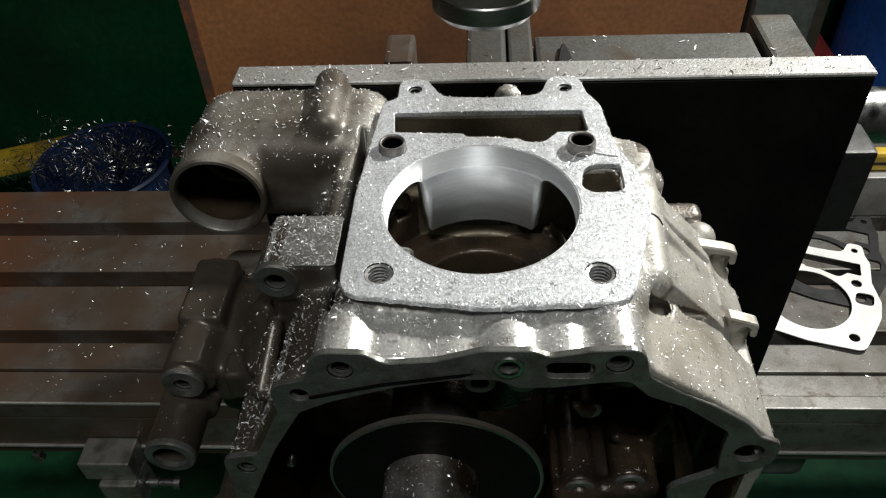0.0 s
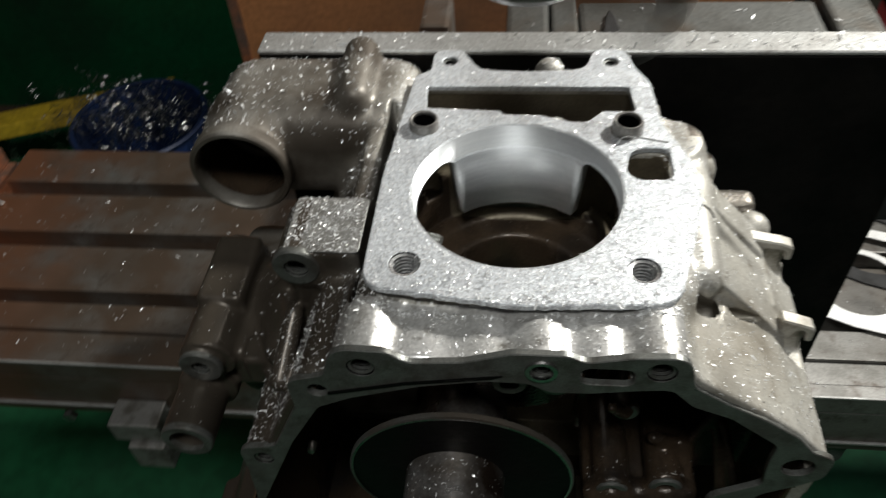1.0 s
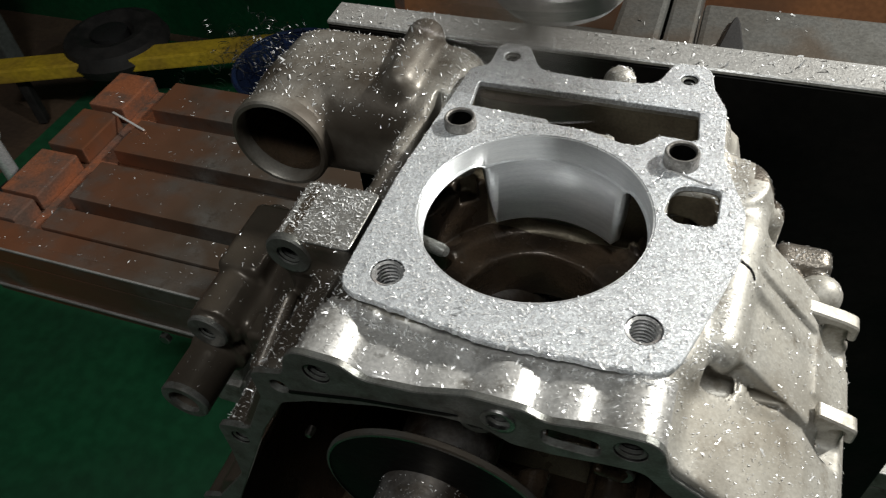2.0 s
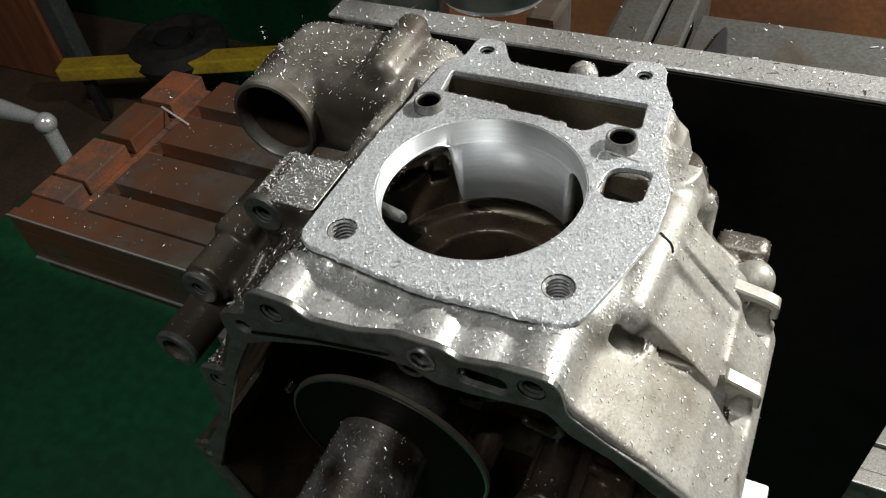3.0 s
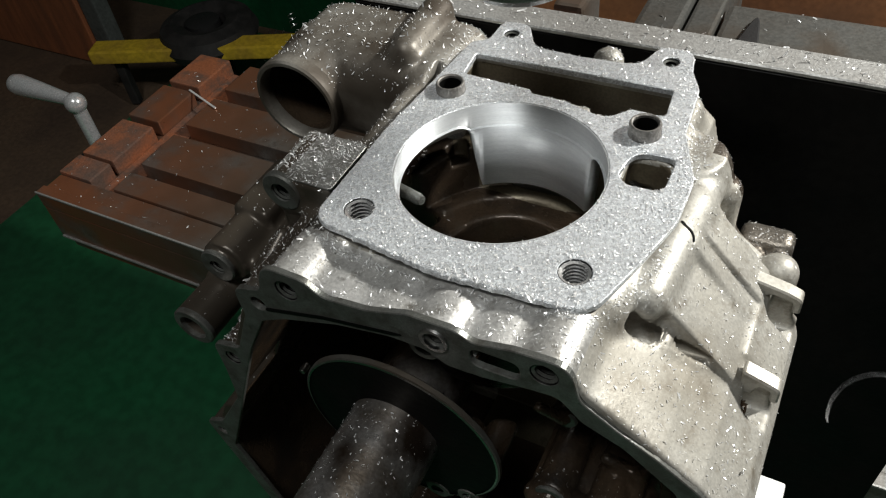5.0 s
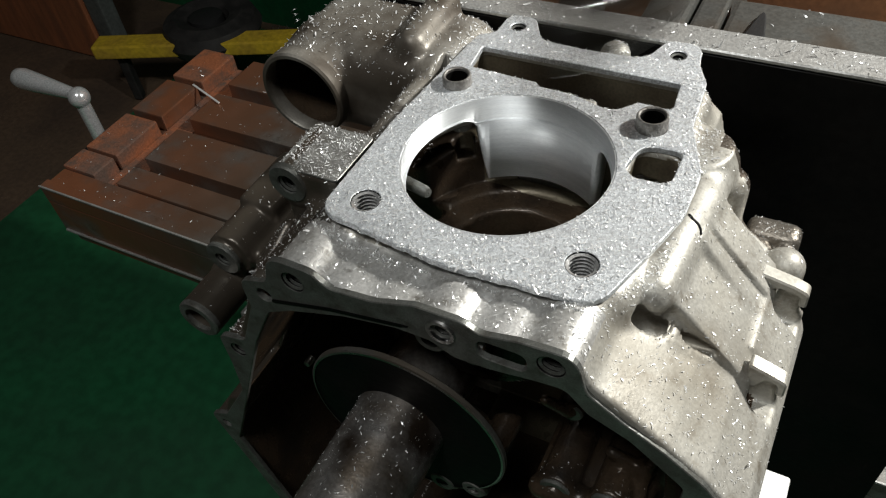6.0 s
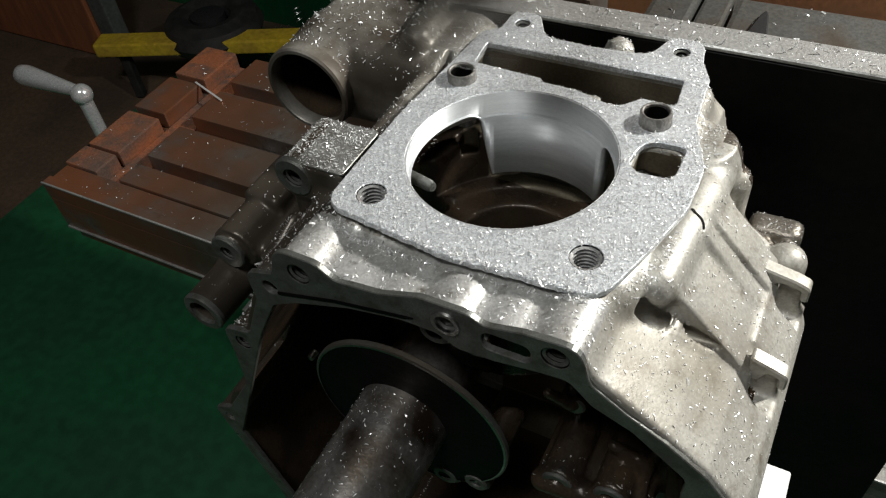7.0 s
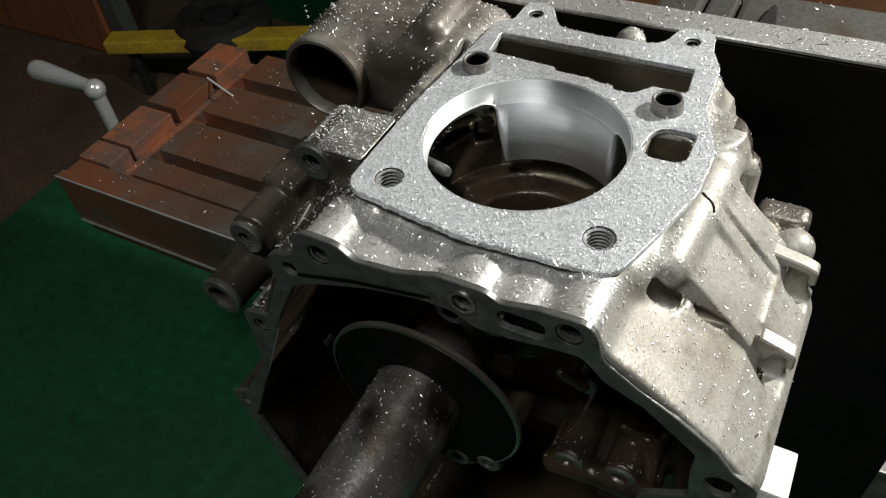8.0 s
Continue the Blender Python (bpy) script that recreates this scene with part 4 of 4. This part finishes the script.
def chips(name, label, tree, count, lo, hi, size, seed, top=1.05, flat=0.55, keep=None):
    """Curled flakes dropped on whatever lies below a stretch of the plan."""
    rng = random.Random(seed)
    vs, fs = [], []
    made = tries = 0
    while made < count and tries < count * 6:
        tries += 1
        x, y = rng.uniform(lo[0], hi[0]), rng.uniform(lo[1], hi[1])
        hit, n, _, _ = tree.ray_cast(Vector((x, y, top)), Vector((0, 0, -1)))
        if hit is None or n.z < 0.25 or (keep and not keep(hit)):
            continue
        made += 1
        ln = size * rng.choice((0.35, 0.5, 0.6, 0.8, 1.0, 1.6)) * rng.uniform(0.7, 1.3)
        wd = min(ln * rng.uniform(0.12, 0.3), 0.0008)
        bend = rng.uniform(-1.8, 1.8)
        turn = n.to_track_quat("Z", "Y").to_matrix() @ Euler((rng.uniform(-flat, flat), rng.uniform(-flat, flat), rng.uniform(0, 6.28))).to_matrix()
        base = len(vs)
        seg = 3
        for k in range(seg + 1):
            s = (k / seg - 0.5)
            a = bend * s
            px = ln * (math.sin(a) / bend if abs(bend) > 0.05 else s)
            pz = ln * ((1 - math.cos(a)) / bend if abs(bend) > 0.05 else 0)
            w = wd * (0.6 if k in (0, seg) else 1.0)
            for side in (-0.5, 0.5):
                vs.append(hit + n * (0.0002 + 0.08 * ln) + turn @ Vector((px, side * w, pz)))
        for k in range(seg):
            b = base + 2 * k
            fs.append((b, b + 1, b + 3, b + 2))
    me = bpy.data.meshes.new(name)
    me.from_pydata(vs, [], fs)
    me.materials.append(M_CHIP)
    return tagged(new(name, me), label, "swarf", kind="stuff")


bpy.context.view_layer.update()
deck_ob = [o for o in case.children if o.name.startswith("deck_face")][0]
block = surface(casing, deck_ob, [o for o in case.children if o.name.startswith("pad_face")][0])
chips("deck_swarf", "fine bright aluminium flakes on the milled deck", block, 15000, (-0.05, -0.06), (0.057, 0.075), 0.0008, 1, flat=0.35, keep=lambda h: h.z > 0.99)
chips("duct_swarf", "bright aluminium flakes on the intake duct", block, 1300, (-0.128, 0.015), (-0.045, 0.08), 0.0012, 2, flat=0.9)
chips("front_swarf", "bright aluminium flakes on the front wall", block, 1300, (-0.055, -0.076), (0.05, -0.057), 0.0008, 3, keep=lambda h: h.z > 0.97)
chips("edge_burrs", "ragged burrs along the front edge of the deck", block, 500, (-0.045, -0.0605), (0.044, -0.0575), 0.0013, 14, flat=1.2)
chips("side_swarf", "bright aluminium flakes on the sloping side", block, 2600, (0.05, -0.076), (0.10, 0.05), 0.0007, 4, keep=lambda h: h.z > 0.93)
chips("left_swarf", "bright aluminium flakes on the oily left side", block, 1900, (-0.078, -0.076), (-0.05, 0.02), 0.0009, 5, flat=0.9)
chips("slope_swarf", "bright flakes caught on the oily left slope", block, 900, (-0.098, -0.075), (-0.066, -0.045), 0.0009, 21, flat=1.0)
chips("pad_swarf", "dense bright aluminium flakes on the raised pad", block, 900, (-0.078, -0.040), (-0.051, -0.012), 0.0009, 15, flat=0.5)
chips("curly_swarf", "long curled aluminium shavings on the crankcase", block, 140, (-0.125, -0.076), (0.095, 0.078), 0.0022, 16, flat=0.9, keep=lambda h: h.z > 0.95)
chips("cavity_swarf", "oily flakes caught inside the crankcase", block, 70, (0.026, -0.064), (0.07, -0.05), 0.0012, 22, top=0.925, flat=1.0)
chips("tube_swarf", "sparse flakes on the oily bosses", block, 260, (-0.13, -0.06), (-0.078, 0.015), 0.0009, 23, flat=0.9, keep=lambda h: h.z < 0.96)
crack = bmesh.new()
ringv = []
for x, y in ((57.4, -9.0), (58.4, -9.8), (59.6, -10.2), (60.8, -10.6), (61.8, -11.6), (62.3, -13.0)):
    h, n, _, _ = block.ray_cast(mm(x, y, 20), Vector((0, 0, -1)))
    ringv.append([crack.verts.new(h + Vector((dx * 0.00035, dy * 0.00035, 0.0002))) for dx, dy in ((-1, -1), (1, -1), (1, 1), (-1, 1))])
for a, b in zip(ringv, ringv[1:]):
    for k in range(4):
        crack.faces.new((a[k], a[(k + 1) % 4], b[(k + 1) % 4], b[k]))
part("crack", crack, M_BLACK, case, "dark hairline crack beside the deck")
plate_ob = [o for o in plate.children if o.name.startswith("top_edge")][0]
chips("plate_swarf", "bright flakes along the plate top", surface(plate_ob), 700, (-0.115, 0.082), (0.17, 0.0965), 0.0012, 6, flat=0.9)
chips("plate_curls", "long curled shavings along the plate top", surface(plate_ob), 45, (-0.115, 0.082), (0.17, 0.0965), 0.0034, 17, flat=1.2)
chips("bar_swarf", "fine flakes on the clamping bar", surface([o for o in arbor.children if o.name.startswith("bar")][0]), 900, (-0.04, -0.18), (-0.004, -0.07), 0.0008, 7)
chips("vise_swarf", "bright flakes on the vise", surface(*[o for o in vise.children if not o.name.startswith("screw")]), 110, (-0.1, 0.1), (0.19, 0.23), 0.0024, 8, flat=0.9)
chips("table_swarf", "scattered flakes on the milling table", surface(*[o for o in table.children]), 1100, (-0.63, 0.15), (0.45, 0.425), 0.0028, 9, flat=0.7)


def tangle(name, label, centre, spread, count, seed):
    """Long curled shavings, each a thin helical ribbon."""
    rng = random.Random(seed)
    vs, fs = [], []
    for _ in range(count):
        p = Vector((rng.gauss(0, 1) * spread[0], rng.gauss(0, 1) * spread[1], abs(rng.gauss(0, 1)) * spread[2])) + Vector(centre)
        turn = Euler([rng.uniform(0, 6.28) for _ in range(3)]).to_matrix()
        r, pitch, n, w = rng.uniform(0.003, 0.016), rng.uniform(0.006, 0.03), rng.randint(8, 40), rng.uniform(0.0008, 0.002)
        b = len(vs)
        for k in range(n + 1):
            a = k * 0.45
            q = Vector((r * math.cos(a), r * math.sin(a), pitch * a / 6.28))
            vs += [p + turn @ q, p + turn @ (q + Vector((0, 0, w)))]
        fs += [(b + 2 * k, b + 2 * k + 1, b + 2 * k + 3, b + 2 * k + 2) for k in range(n)]
    me = bpy.data.meshes.new(name)
    me.from_pydata(vs, [], fs)
    me.materials.append(M_STEEL)
    return tagged(new(name, me), label, "swarf", kind="stuff")


tangle("basin_swarf", "tangled silvery shavings heaped in the blue basin", (-0.78, 0.97, 0.268), (0.09, 0.055, 0.028), 260, 11)


def shaving(radius, turns, length, width):
    """One thin curled ribbon of metal."""
    bm = bmesh.new()
    rows, n = [], max(16, int(turns * 14))
    for k in range(n + 1):
        a = 2 * math.pi * turns * k / n
        q = Vector((radius * math.cos(a), radius * math.sin(a), length * (k / n - 0.5)))
        rows.append([bm.verts.new(q + o) for o in (Vector((0, 0, -width)), Vector((0, 0, width)), Vector((0.0001, 0.0001, width)), Vector((0.0001, 0.0001, -width)))])
    for a, b in zip(rows, rows[1:]):
        for k in range(4):
            bm.faces.new((a[k], a[(k + 1) % 4], b[(k + 1) % 4], b[k]))
    return bm


FLYING = []
for k in range(3):
    fly = thing("flying_shaving", "thin curled aluminium shaving thrown off by the tool", "shaving", "shavings thrown off by the tool")
    part("ribbon", shaving((0.0009, 0.0007, 0.010)[k], (3, 2, 0.42)[k], (0.006, 0.005, 0.030)[k], (0.00015, 0.00012, 0.0004)[k]), M_CHIP, fly, "", True)
    FLYING.append(fly)


# ---- what moves ----
FEED = ((0.0, 1.0665), (0.5, 1.0670), (1.0, 1.0655), (2.5, 1.0605), (4.3, 1.0605), (5.0, 1.0570), (8.0, 1.0560))


def motions():
    rate, start = -9.205, 53.0
    rows = []
    for n in range(241):
        for t in (n / 30 - 0.4 / 30, n / 30):
            if t >= 0:
                z = float(np.interp(t, [r[0] for r in FEED], [r[1] for r in FEED]))
                rows.append((t, pose(AX[0], AX[1], z, 0, 0, start + 360 * rate * t)))
    walk(spindle, rows)
    # three shavings lie on the deck, are thrown off, and end on the floor or the table
    ways = (((0.0, (-10, -50, 2)), (4.20, (-10, -50, 2)), (4.24, (-80, -35, 10)), (4.30, (-136, -88, -74)), (4.37, (-200, -160, -110)), (4.6, (-300, -250, -990)), (8.0, (-300, -250, -990))),
            ((0.0, (-20, -50, 2)), (4.20, (-20, -50, 2)), (4.24, (-70, -45, 5)), (4.30, (-109, -90, -78)), (4.37, (-150, -150, -120)), (4.6, (-220, -260, -990)), (8.0, (-220, -260, -990))),
            ((0.0, (40, 4, 2)), (4.5, (40, 4, 2)), (4.65, (95, 60, 0)), (4.8, (122, 69, -116)), (5.0, (138, 45, -135)), (5.2, (153, 14, -154)), (5.6, (180, -60, -990)), (8.0, (180, -60, -990))))
    for n, (fly, way) in enumerate(zip(FLYING, ways)):
        walk(fly, [(t, Matrix.Translation(mm(*q)) @ Euler((radians(70 - 15 * n + 20 * k), radians(12 * k), radians(25 * k + 40 * n))).to_matrix().to_4x4()) for k, (t, q) in enumerate(way)])


motions()
